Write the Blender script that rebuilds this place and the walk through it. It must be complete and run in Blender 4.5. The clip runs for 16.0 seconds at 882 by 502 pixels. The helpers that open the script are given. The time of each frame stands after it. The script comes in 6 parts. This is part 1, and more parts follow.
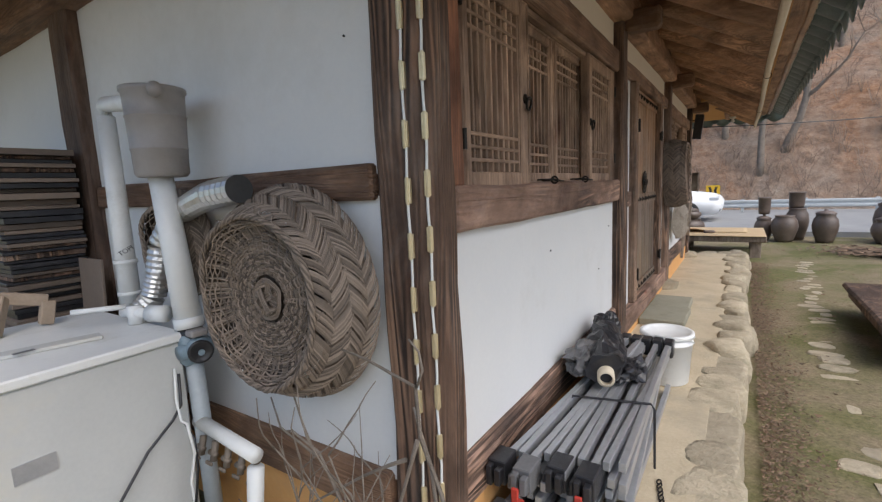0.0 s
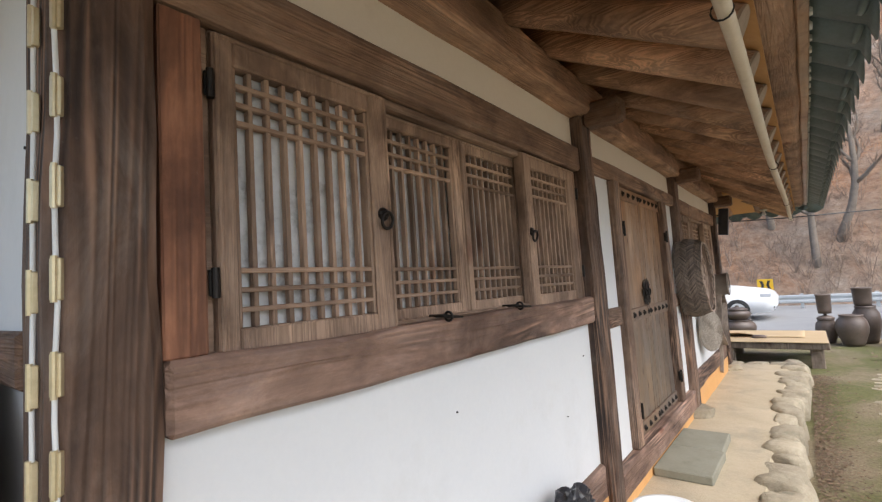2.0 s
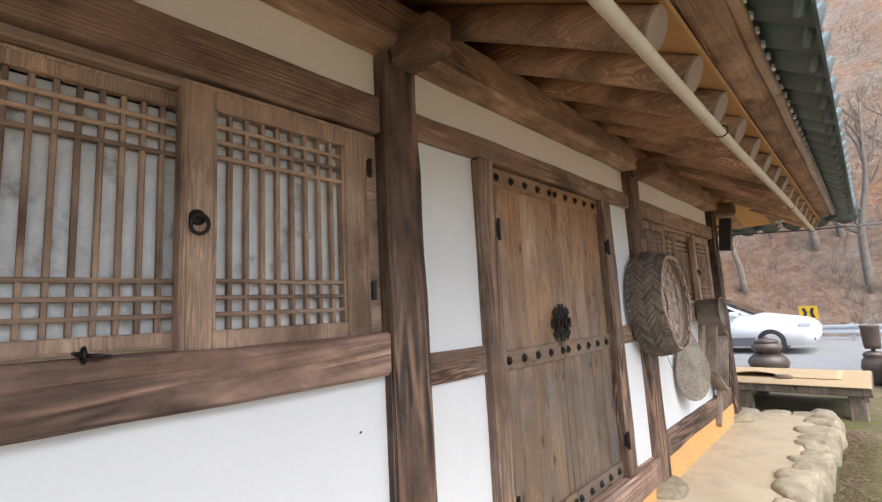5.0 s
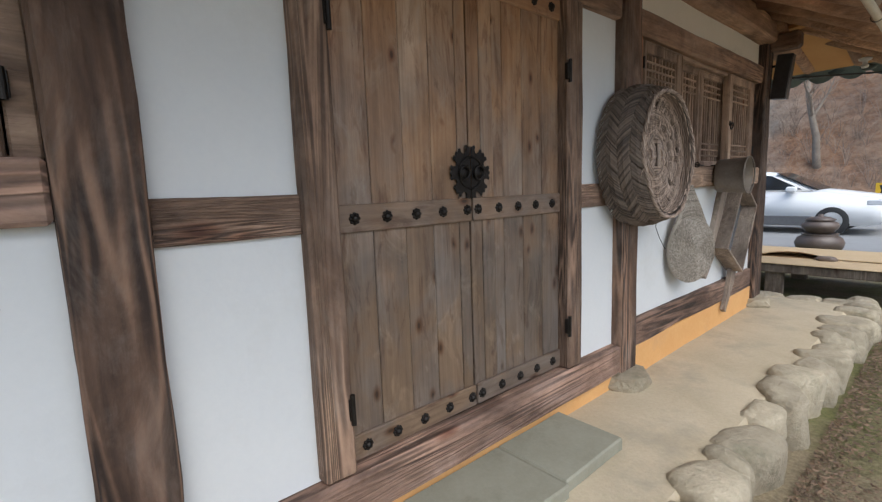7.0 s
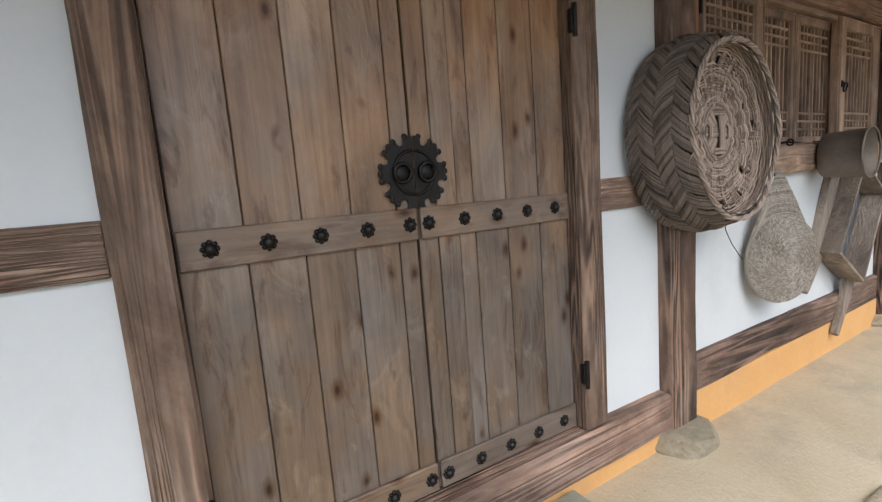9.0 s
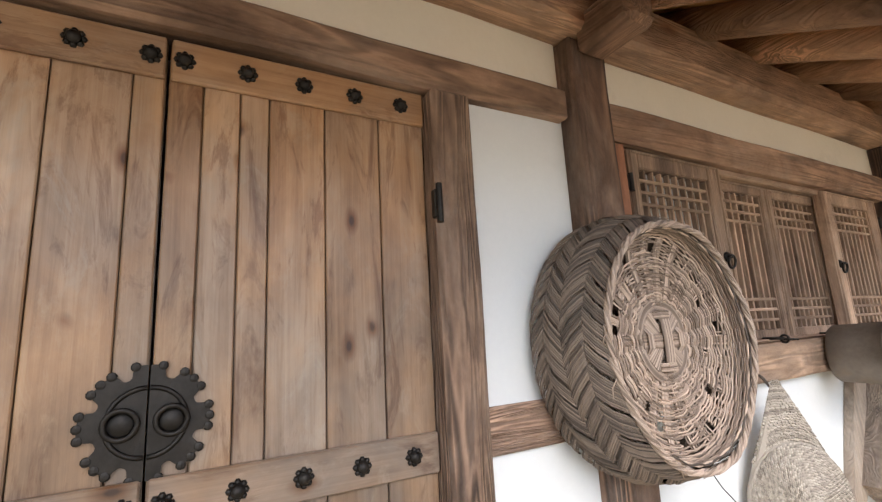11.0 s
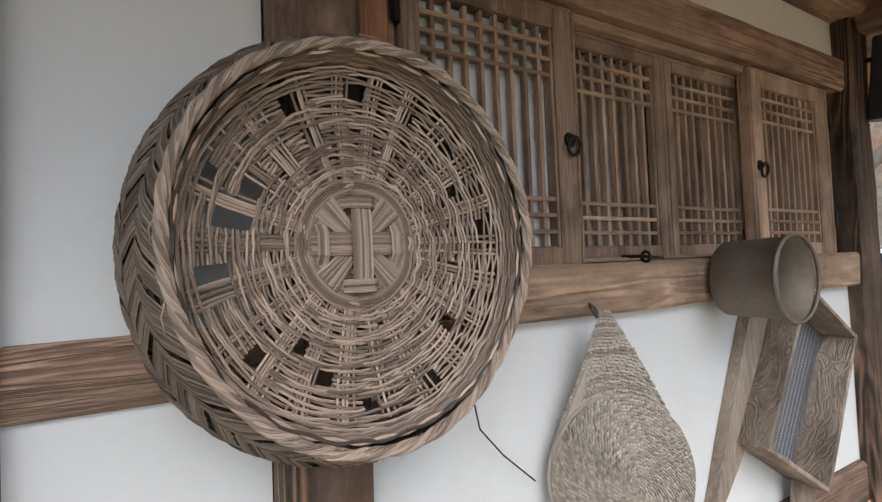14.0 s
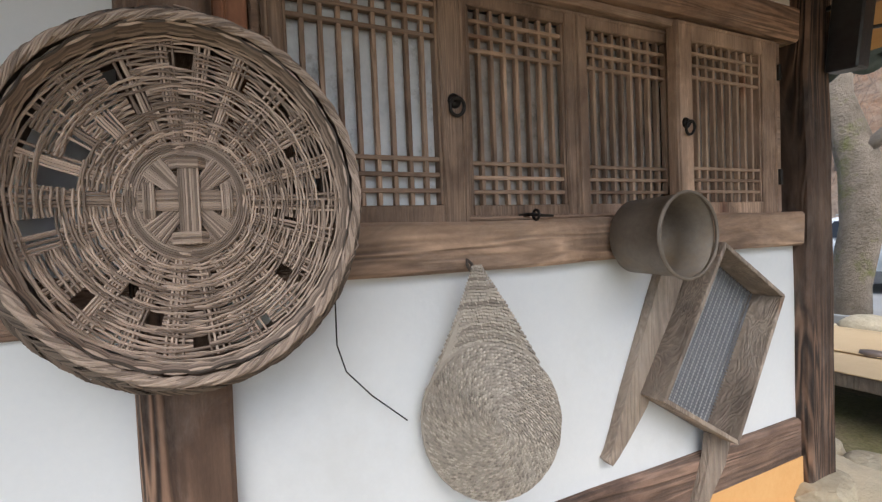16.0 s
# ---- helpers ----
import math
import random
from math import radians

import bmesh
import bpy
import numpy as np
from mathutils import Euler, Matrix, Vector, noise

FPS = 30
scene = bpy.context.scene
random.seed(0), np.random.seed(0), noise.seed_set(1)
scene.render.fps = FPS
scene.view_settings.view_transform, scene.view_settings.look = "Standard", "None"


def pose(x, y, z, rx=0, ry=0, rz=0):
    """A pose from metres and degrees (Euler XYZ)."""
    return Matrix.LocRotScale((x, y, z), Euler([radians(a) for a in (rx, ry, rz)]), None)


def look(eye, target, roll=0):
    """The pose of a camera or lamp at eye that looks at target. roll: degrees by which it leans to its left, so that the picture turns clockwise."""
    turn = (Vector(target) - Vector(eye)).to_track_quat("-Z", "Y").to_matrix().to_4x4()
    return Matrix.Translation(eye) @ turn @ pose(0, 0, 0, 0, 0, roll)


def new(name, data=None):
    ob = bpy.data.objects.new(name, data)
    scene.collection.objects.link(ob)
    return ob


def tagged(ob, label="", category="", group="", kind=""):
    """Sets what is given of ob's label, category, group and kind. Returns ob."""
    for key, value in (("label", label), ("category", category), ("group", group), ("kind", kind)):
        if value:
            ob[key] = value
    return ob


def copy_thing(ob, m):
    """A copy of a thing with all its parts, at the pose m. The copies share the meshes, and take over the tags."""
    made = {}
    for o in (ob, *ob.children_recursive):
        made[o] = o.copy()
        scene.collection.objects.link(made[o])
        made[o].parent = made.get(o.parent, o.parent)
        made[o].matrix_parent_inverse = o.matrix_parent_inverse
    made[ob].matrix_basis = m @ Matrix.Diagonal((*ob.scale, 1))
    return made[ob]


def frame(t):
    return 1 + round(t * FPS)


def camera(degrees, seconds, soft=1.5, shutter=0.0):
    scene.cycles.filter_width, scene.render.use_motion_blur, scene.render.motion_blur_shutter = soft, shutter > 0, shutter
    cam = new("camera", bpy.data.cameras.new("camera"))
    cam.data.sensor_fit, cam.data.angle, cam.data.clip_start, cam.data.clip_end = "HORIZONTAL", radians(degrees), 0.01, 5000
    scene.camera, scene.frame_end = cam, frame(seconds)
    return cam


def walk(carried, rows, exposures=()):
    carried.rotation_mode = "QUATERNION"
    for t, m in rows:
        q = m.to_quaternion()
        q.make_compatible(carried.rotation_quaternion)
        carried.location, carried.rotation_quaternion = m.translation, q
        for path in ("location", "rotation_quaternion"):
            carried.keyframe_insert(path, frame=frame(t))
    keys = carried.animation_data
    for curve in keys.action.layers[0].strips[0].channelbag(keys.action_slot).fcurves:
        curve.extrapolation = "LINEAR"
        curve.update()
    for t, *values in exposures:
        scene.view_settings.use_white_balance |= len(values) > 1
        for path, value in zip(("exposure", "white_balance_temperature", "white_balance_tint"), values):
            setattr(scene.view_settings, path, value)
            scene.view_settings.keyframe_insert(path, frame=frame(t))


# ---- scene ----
cam = camera(87.4, 16.0, soft=1.3)
METRES, EYE, TILT, LEAN, TURN = 7.0, 1.365, 0.0, 0.0, 33.3
ROWS = [
    (0.0, 0.0, 0.0, 0.0, -0.34, -7.73, 2.48),
    (0.5, 0.0105, 0.0158, 0.0035, 1.33, -4.1, 2.61),
    (1.0, 0.0292, 0.0503, 0.0127, 2.63, -0.23, 3.31),
    (1.5, 0.0636, 0.0703, 0.0138, 3.93, 2.68, 3.64),
    (2.0, 0.0999, 0.0881, 0.0169, 5.14, 4.63, 3.86),
    (2.5, 0.1272, 0.1196, 0.0146, 6.95, 6.24, 3.99),
    (3.0, 0.1558, 0.1435, 0.0168, 9.34, 7.92, 3.88),
    (3.5, 0.1951, 0.1627, 0.0187, 10.65, 9.26, 3.42),
    (4.0, 0.2198, 0.1927, 0.0143, 10.06, 9.43, 3.35),
    (6.5, 0.3266, 0.3603, -0.0004, 12.42, -2.0, 2.76),
    (7.0, 0.3554, 0.3879, -0.0136, 15.48, -7.63, 2.03),
    (7.5, 0.3728, 0.409, -0.0254, 17.82, -12.42, 2.62),
    (8.0, 0.3855, 0.4354, -0.0249, 20.51, -15.02, 2.92),
    (10.5, 0.4115, 0.5657, 0.0138, 30.83, 8.16, 2.58),
    (11.0, 0.4356, 0.5872, 0.0151, 28.14, 10.45, 3.03),
    (11.5, 0.4448, 0.6129, 0.01, 22.59, 8.84, 3.7),
    (12.0, 0.4531, 0.6448, 0.0096, 17.32, 6.34, 4.13),
    (12.5, 0.4683, 0.6674, 0.002, 16.21, 3.37, 3.75),
    (13.0, 0.493, 0.6798, 0.0023, 19.15, 2.24, 2.94),
    (13.5, 0.4948, 0.6964, 0.0001, 23.24, 2.29, 2.47),
    (14.0, 0.5014, 0.7143, 0.0009, 28.04, 2.08, 2.21),
    (14.5, 0.5215, 0.7161, 0.0037, 32.67, 1.85, 2.05),
    (15.0, 0.5359, 0.7153, 0.0037, 33.9, 0.84, 1.99),
    (15.5, 0.5486, 0.7198, 0.0007, 32.67, -0.66, 2.1),
    (16.0, 0.5598, 0.7351, -0.0053, 31.67, -1.94, 2.38),
]
EXPOSURES = [(0.0, 0.42, 6400, 10), (1.0, 0.76, 6600, 10), (1.5, 0.8, 6500, 10), (3.5, 1.04, 6400, 10), (4.5, 1.08, 6400, 10), (6.5, 0.64, 6200, 8), (7.5, 0.32, 6000, 6), (8.5, 0.5, 6050, 6), (10.5, 1.5, 6400, 9), (11.0, 1.62, 6450, 10), (12.0, 0.95, 6450, 9), (13.0, 0.72, 6350, 8), (15.0, 0.85, 6300, 8), (16.0, 0.75, 6300, 8)]
walk(cam, [(t, pose(0, 0, EYE, TILT, LEAN, TURN) @ pose(METRES * x, METRES * y, METRES * z, 90 + pitch, roll, yaw)) for t, x, y, z, yaw, pitch, roll in ROWS], EXPOSURES)

# ---- world, sun, exposure ----
world = bpy.data.worlds.new("overcast")
scene.world = world
world.use_nodes = True
wn = world.node_tree.nodes
sky = wn.new("ShaderNodeTexSky")
sky.sky_type = "NISHITA"
sky.sun_disc = False
sky.sun_elevation, sky.sun_rotation = radians(52), radians(110)
sky.dust_density, sky.air_density, sky.ozone_density = 2.0, 1.0, 1.0
world.node_tree.links.new(sky.outputs[0], wn["Background"].inputs[0])
wn["Background"].inputs[1].default_value = 0.15
sun = new("sun", bpy.data.lights.new("sun", "SUN"))
sun.data.energy, sun.data.angle, sun.data.color = 1.9, radians(60), (1.0, 0.95, 0.88)
sun.matrix_world = look((11, 1, 15), (0, 5, 0))


# ---- materials ----
def nodes_of(name):
    m = bpy.data.materials.new(name)
    m.use_nodes = True
    t = m.node_tree
    return m, t.nodes, t.links, t.nodes["Principled BSDF"]


def ramp(n, stops):
    r = n.new("ShaderNodeValToRGB")
    e = r.color_ramp.elements
    while len(e) < len(stops):
        e.new(0.5)
    for k, (p, c) in zip(e, stops):
        k.position, k.color = p, (*c, 1)
    return r


def noise_tex(n, l, vec, scale, detail=6, rough=0.6, dist=0.0):
    x = n.new("ShaderNodeTexNoise")
    x.inputs["Scale"].default_value, x.inputs["Detail"].default_value = scale, detail
    x.inputs["Roughness"].default_value, x.inputs["Distortion"].default_value = rough, dist
    l.new(vec, x.inputs["Vector"])
    return x


def mix(n, l, fac, a, b, mode="MIX"):
    m = n.new("ShaderNodeMix")
    m.data_type, m.blend_type = "RGBA", mode
    for k, v in ((0, fac), (6, a), (7, b)):
        if isinstance(v, (int, float)):
            m.inputs[k].default_value = v
        elif isinstance(v, tuple):
            m.inputs[k].default_value = (*v, 1)
        else:
            l.new(v, m.inputs[k])
    return m.outputs[2]


def coords(n, l, stretch=(1, 1, 1), shift=True):
    """Object coordinates, stretched; each object is moved by its own random amount."""
    tc = n.new("ShaderNodeTexCoord")
    out = tc.outputs["Object"]
    if shift:
        oi = n.new("ShaderNodeObjectInfo")
        k = n.new("ShaderNodeVectorMath")
        k.operation = "MULTIPLY_ADD"
        k.inputs[1].default_value = (37.0, 23.0, 31.0)
        l.new(oi.outputs["Random"], k.inputs[0])
        l.new(out, k.inputs[2])
        out = k.outputs[0]
    mp = n.new("ShaderNodeMapping")
    mp.inputs["Scale"].default_value = stretch
    l.new(out, mp.inputs["Vector"])
    return mp.outputs[0]


def bump(n, l, b, height, strength, distance):
    k = n.new("ShaderNodeBump")
    k.inputs["Strength"].default_value, k.inputs["Distance"].default_value = strength, distance
    l.new(height, k.inputs["Height"])
    l.new(k.outputs[0], b.inputs["Normal"])


def wood(name, axis, dark, light, grey=(0.3, 0.27, 0.24), wear=0.35, ring=5.9, rough=0.75, relief=0.5, lines_in=0.12, many=85.0):
    """Old pine: rings and fibres drawn out along one axis, bleached patches, dark knots."""
    m, n, l, b = nodes_of(name)
    dark, light = [(c[0] * k * 1.05, c[1] * k, c[2] * k * 0.96) for c, k in ((dark, 0.8), (light, 1.98))]
    st = [1.0, 1.0, 1.0]
    st["xyz".index(axis)] = 0.07
    v = coords(n, l, st)
    st2 = [1.0, 1.0, 1.0]
    st2["xyz".index(axis)] = 0.045
    v2 = coords(n, l, st2)
    broad = noise_tex(n, l, v2, ring, 3, 0.5, 1.6)
    lines = n.new("ShaderNodeMath")
    lines.operation = "SINE"
    mul = n.new("ShaderNodeMath")
    mul.operation = "MULTIPLY"
    mul.inputs[1].default_value = many
    l.new(broad.outputs["Fac"], mul.inputs[0])
    l.new(mul.outputs[0], lines.inputs[0])
    ln = n.new("ShaderNodeMapRange")
    ln.inputs["From Min"].default_value = -1.0
    l.new(lines.outputs[0], ln.inputs["Value"])
    fib = noise_tex(n, l, v, 120, 6, 0.8)
    mid = noise_tex(n, l, v, 17, 6, 0.66, 1.0)
    patch = noise_tex(n, l, coords(n, l, [0.4 if a == axis else 1.0 for a in "xyz"]), 7.0, 9, 0.72, 0.5)
    soft = mix(n, l, 0.64, mix(n, l, 0.68, fib.outputs["Color"], mid.outputs["Color"]), patch.outputs["Color"])
    where = ramp(n, [(0.42, (0, 0, 0)), (0.62, (lines_in, lines_in, lines_in))])
    l.new(noise_tex(n, l, coords(n, l, [0.3 if a == axis else 1.0 for a in "xyz"]), 4.5, 3, 0.5).outputs["Fac"], where.inputs[0])
    grain = mix(n, l, where.outputs[0], soft, ln.outputs[0])
    body = ramp(n, [(0.33, dark), (0.52, [0.6 * a + 0.4 * c for a, c in zip(dark, light)]), (0.68, light)])
    l.new(grain, body.inputs[0])
    wr = ramp(n, [(0.48, (0, 0, 0)), (0.75, (wear, wear, wear))])
    l.new(patch.outputs["Fac"], wr.inputs[0])
    col = mix(n, l, wr.outputs[0], body.outputs[0], grey)
    stain = ramp(n, [(0.36, (0.4, 0.34, 0.31)), (0.5, (0.95, 0.9, 0.88)), (0.64, (1.3, 1.27, 1.24))])
    l.new(noise_tex(n, l, coords(n, l, [0.5 if a == axis else 1.0 for a in "xyz"]), 3.4, 6, 0.62, 0.5).outputs["Fac"], stain.inputs[0])
    col = mix(n, l, 0.8, col, stain.outputs[0], "MULTIPLY")
    vor = n.new("ShaderNodeTexVoronoi")
    vor.inputs["Scale"].default_value = 3.4
    l.new(coords(n, l, [0.45 if a == axis else 1.0 for a in "xyz"]), vor.inputs["Vector"])
    kn = ramp(n, [(0.03, (0.3, 0.14, 0.09)), (0.075, (0.7, 0.55, 0.48)), (0.13, (1, 1, 1))])
    l.new(vor.outputs["Distance"], kn.inputs[0])
    col = mix(n, l, 0.85, col, kn.outputs[0], "MULTIPLY")
    sc = ramp(n, [(0.66, (0, 0, 0)), (0.74, (0.5, 0.5, 0.5))])
    l.new(noise_tex(n, l, coords(n, l), 17.0, 9, 0.8, 1.2).outputs["Fac"], sc.inputs[0])
    col = mix(n, l, sc.outputs[0], col, (0.42, 0.38, 0.35))
    oi = n.new("ShaderNodeObjectInfo")
    hs = n.new("ShaderNodeHueSaturation")
    mr = n.new("ShaderNodeMapRange")
    mr.inputs["To Min"].default_value, mr.inputs["To Max"].default_value = 0.72, 1.2
    l.new(oi.outputs["Random"], mr.inputs["Value"])
    l.new(mr.outputs[0], hs.inputs["Value"])
    l.new(col, hs.inputs["Color"])
    l.new(hs.outputs[0], b.inputs["Base Color"])
    b.inputs["Roughness"].default_value = rough
    bump(n, l, b, mix(n, l, 0.5, fib.outputs["Color"], ln.outputs[0]), min(1.0, relief * 1.5), 0.007)
    return m


def mottled(name, a, b_, scale=6.0, rough=0.85, fine=60.0, relief=0.3, dist=0.004, c=None, metal=0.0, mid=0.5, vary=0.0):
    """Two colours in patches with fine grain and relief; an optional third colour in stains."""
    m, n, l, b = nodes_of(name)
    v = coords(n, l)
    big = noise_tex(n, l, v, scale, 7, 0.62, 0.3)
    fin = noise_tex(n, l, v, fine, 5, 0.65)
    r = ramp(n, [(mid - 0.18, a), (mid + 0.18, b_)])
    l.new(mix(n, l, 0.35, big.outputs["Color"], fin.outputs["Color"]), r.inputs[0])
    col = r.outputs[0]
    if c:
        s = ramp(n, [(0.54, (0, 0, 0)), (0.7, (0.8, 0.8, 0.8))])
        l.new(noise_tex(n, l, v, scale * 0.6, 8, 0.7).outputs["Fac"], s.inputs[0])
        col = mix(n, l, s.outputs[0], col, c)
    if vary:
        oi = n.new("ShaderNodeObjectInfo")
        hs = n.new("ShaderNodeHueSaturation")
        mr = n.new("ShaderNodeMapRange")
        mr.inputs["To Min"].default_value, mr.inputs["To Max"].default_value = 1 - vary, 1 + vary
        l.new(oi.outputs["Random"], mr.inputs["Value"])
        l.new(mr.outputs[0], hs.inputs["Value"])
        l.new(col, hs.inputs["Color"])
        col = hs.outputs[0]
    l.new(col, b.inputs["Base Color"])
    b.inputs["Roughness"].default_value, b.inputs["Metallic"].default_value = rough, metal
    bump(n, l, b, fin.outputs["Fac"], relief, dist)
    return m


def fibre(name, dark, light, scale=70.0, rough=0.8):
    """Dry twigs and split straw: every strand its own tone."""
    m, n, l, b = nodes_of(name)
    g = n.new("ShaderNodeNewGeometry")
    v = coords(n, l)
    f = noise_tex(n, l, v, scale, 4, 0.7)
    p = noise_tex(n, l, v, 6.0, 4, 0.6)
    oi = n.new("ShaderNodeObjectInfo")
    each = n.new("ShaderNodeMath")
    each.operation = "ADD"
    l.new(g.outputs["Random Per Island"], each.inputs[0])
    l.new(oi.outputs["Random"], each.inputs[1])
    frac = n.new("ShaderNodeMath")
    frac.operation = "FRACT"
    l.new(each.outputs[0], frac.inputs[0])
    k = mix(n, l, 0.5, mix(n, l, 0.5, f.outputs["Color"], p.outputs["Color"]), frac.outputs[0])
    r = ramp(n, [(0.15, dark), (0.85, light)])
    l.new(k, r.inputs[0])
    l.new(r.outputs[0], b.inputs["Base Color"])
    b.inputs["Roughness"].default_value = rough
    bump(n, l, b, f.outputs["Fac"], 0.4, 0.002)
    return m


def plank_wood(name, axis):
    """Oiled pine boards: even warm ground, soft grain, brown knots, greyer and darker towards the bottom."""
    m, n, l, b = nodes_of(name)
    along = lambda k: [k if a == axis else 1.0 for a in "xyz"]
    grain = noise_tex(n, l, coords(n, l, along(0.03)), 75, 5, 0.7, 0.4)
    rings = noise_tex(n, l, coords(n, l, along(0.08)), 9, 4, 0.55, 1.2)
    clouds = noise_tex(n, l, coords(n, l, along(0.6)), 4.5, 6, 0.6, 0.4)
    base = ramp(n, [(0.37, (0.15, 0.083, 0.045)), (0.48, (0.31, 0.187, 0.112)), (0.63, (0.52, 0.355, 0.235))])
    l.new(mix(n, l, 0.45, mix(n, l, 0.5, grain.outputs["Color"], rings.outputs["Color"]), clouds.outputs["Color"]), base.inputs[0])
    geo = n.new("ShaderNodeNewGeometry")
    sep = n.new("ShaderNodeSeparateXYZ")
    l.new(geo.outputs["Position"], sep.inputs[0])
    wob = n.new("ShaderNodeMath")
    wob.operation = "MULTIPLY_ADD"
    wob.inputs[1].default_value = 1.4
    l.new(clouds.outputs["Fac"], wob.inputs[0])
    l.new(sep.outputs[2], wob.inputs[2])
    low = n.new("ShaderNodeMapRange")
    low.inputs["From Min"].default_value, low.inputs["From Max"].default_value = 1.6, 2.6
    low.inputs["To Min"].default_value, low.inputs["To Max"].default_value = 0.95, 0.0
    l.new(wob.outputs[0], low.inputs["Value"])
    worn = ramp(n, [(0.35, (0.085, 0.062, 0.048)), (0.65, (0.22, 0.17, 0.135))])
    l.new(mix(n, l, 0.5, grain.outputs["Color"], clouds.outputs["Color"]), worn.inputs[0])
    col = mix(n, l, low.outputs[0], base.outputs[0], worn.outputs[0])
    pale = ramp(n, [(0.56, (0, 0, 0)), (0.72, (0.55, 0.55, 0.55))])
    l.new(noise_tex(n, l, coords(n, l, along(0.5)), 8, 8, 0.7, 0.8).outputs["Fac"], pale.inputs[0])
    col = mix(n, l, pale.outputs[0], col, (0.36, 0.29, 0.225))
    vor = n.new("ShaderNodeTexVoronoi")
    vor.voronoi_dimensions = "2D"
    vor.inputs["Scale"].default_value = 5.5
    cut, flat = n.new("ShaderNodeSeparateXYZ"), n.new("ShaderNodeCombineXYZ")
    l.new(coords(n, l, along(0.5)), cut.inputs[0])
    l.new(cut.outputs[1], flat.inputs[0])
    l.new(cut.outputs[2], flat.inputs[1])
    l.new(flat.outputs[0], vor.inputs["Vector"])
    kn = ramp(n, [(0.025, (0.16, 0.085, 0.05)), (0.05, (0.55, 0.38, 0.26)), (0.12, (1, 1, 1))])
    l.new(vor.outputs["Distance"], kn.inputs[0])
    some = ramp(n, [(0.48, (0, 0, 0)), (0.54, (0.95, 0.95, 0.95))])
    l.new(noise_tex(n, l, coords(n, l), 5.0, 2, 0.5).outputs["Fac"], some.inputs[0])
    col = mix(n, l, some.outputs[0], col, kn.outputs[0], "MULTIPLY")
    tint = ramp(n, [(0.4, (1.06, 0.94, 0.77)), (0.5, (0.99, 0.99, 0.98)), (0.62, (0.94, 1.04, 1.15))])
    l.new(noise_tex(n, l, coords(n, l, along(0.6)), 3.0, 5, 0.6, 0.5).outputs["Fac"], tint.inputs[0])
    col = mix(n, l, 0.9, col, tint.outputs[0], "MULTIPLY")
    streak = ramp(n, [(0.36, (0.55, 0.45, 0.4)), (0.46, (1, 1, 1))])
    l.new(noise_tex(n, l, coords(n, l, along(0.22)), 13.0, 7, 0.7, 1.0).outputs["Fac"], streak.inputs[0])
    col = mix(n, l, 0.8, col, streak.outputs[0], "MULTIPLY")
    oi = n.new("ShaderNodeObjectInfo")
    hs = n.new("ShaderNodeHueSaturation")
    mr = n.new("ShaderNodeMapRange")
    mr.inputs["To Min"].default_value, mr.inputs["To Max"].default_value = 0.86, 1.14
    l.new(oi.outputs["Random"], mr.inputs["Value"])
    l.new(mr.outputs[0], hs.inputs["Value"])
    l.new(col, hs.inputs["Color"])
    l.new(hs.outputs[0], b.inputs["Base Color"])
    b.inputs["Roughness"].default_value = 0.4
    bump(n, l, b, mix(n, l, 0.6, grain.outputs["Color"], clouds.outputs["Color"]), 0.3, 0.003)
    return m


POST_D, POST_L = (0.035, 0.021, 0.015), (0.125, 0.08, 0.055)
M_POST = wood("old_post_wood", "z", POST_D, POST_L, ring=3.2, lines_in=0.4, relief=1.0, many=100.0)
M_JAMB = wood("ridged_jamb_wood", "z", (0.055, 0.035, 0.025), (0.17, 0.118, 0.085), ring=7.0, lines_in=0.26, relief=1.0)
M_RAILWOOD = wood("ridged_rail_wood", "y", (0.08, 0.052, 0.038), (0.23, 0.16, 0.12), ring=11.0, lines_in=0.28, relief=1.0)
M_BEAM = wood("old_beam_wood", "y", (0.105, 0.066, 0.044), (0.27, 0.18, 0.123), ring=6.4, lines_in=0.18, many=60.0)
M_EAVES = wood("eaves_timber_wood", "y", (0.16, 0.1, 0.066), (0.4, 0.265, 0.175), ring=8.4)
M_BEAMX = wood("old_cross_beam_wood", "x", (0.07, 0.042, 0.028), (0.2, 0.125, 0.08), ring=8.4)
M_SILL = wood("weathered_sill_wood", "y", (0.062, 0.042, 0.032), (0.23, 0.155, 0.118), grey=(0.3, 0.25, 0.23), wear=0.4, ring=5.0, relief=1.0, lines_in=0.32, many=60.0)
M_TANSILL = wood("tan_sill_wood", "y", (0.13, 0.09, 0.062), (0.29, 0.21, 0.15), grey=(0.36, 0.3, 0.25), wear=0.4, ring=5.0, relief=0.8, lines_in=0.2, many=60.0)
M_RAFTER = wood("rafter_wood", "x", (0.17, 0.105, 0.066), (0.44, 0.29, 0.185), ring=6.7)
M_DOOR, M_DOORY = plank_wood("door_plank_wood", "z"), plank_wood("door_ledge_wood", "y")
M_SASH = wood("sash_upright_wood", "z", (0.15, 0.104, 0.074), (0.31, 0.228, 0.168), wear=0.15, ring=10.1, relief=0.25)
M_SASHY = wood("sash_rail_wood", "y", (0.15, 0.104, 0.074), (0.31, 0.228, 0.168), wear=0.15, ring=10.1, relief=0.25)
M_REDJAMB = wood("reddish_board_wood", "z", (0.13, 0.06, 0.036), (0.27, 0.13, 0.075), wear=0.1)
M_GREYWOOD = wood("grey_weathered_wood", "z", (0.11, 0.09, 0.072), (0.25, 0.215, 0.18), wear=0.4)
M_ENDGRAIN = mottled("sawn_end_grain", (0.24, 0.18, 0.13), (0.4, 0.31, 0.23), 14, 0.8, 90, 0.4, 0.003)
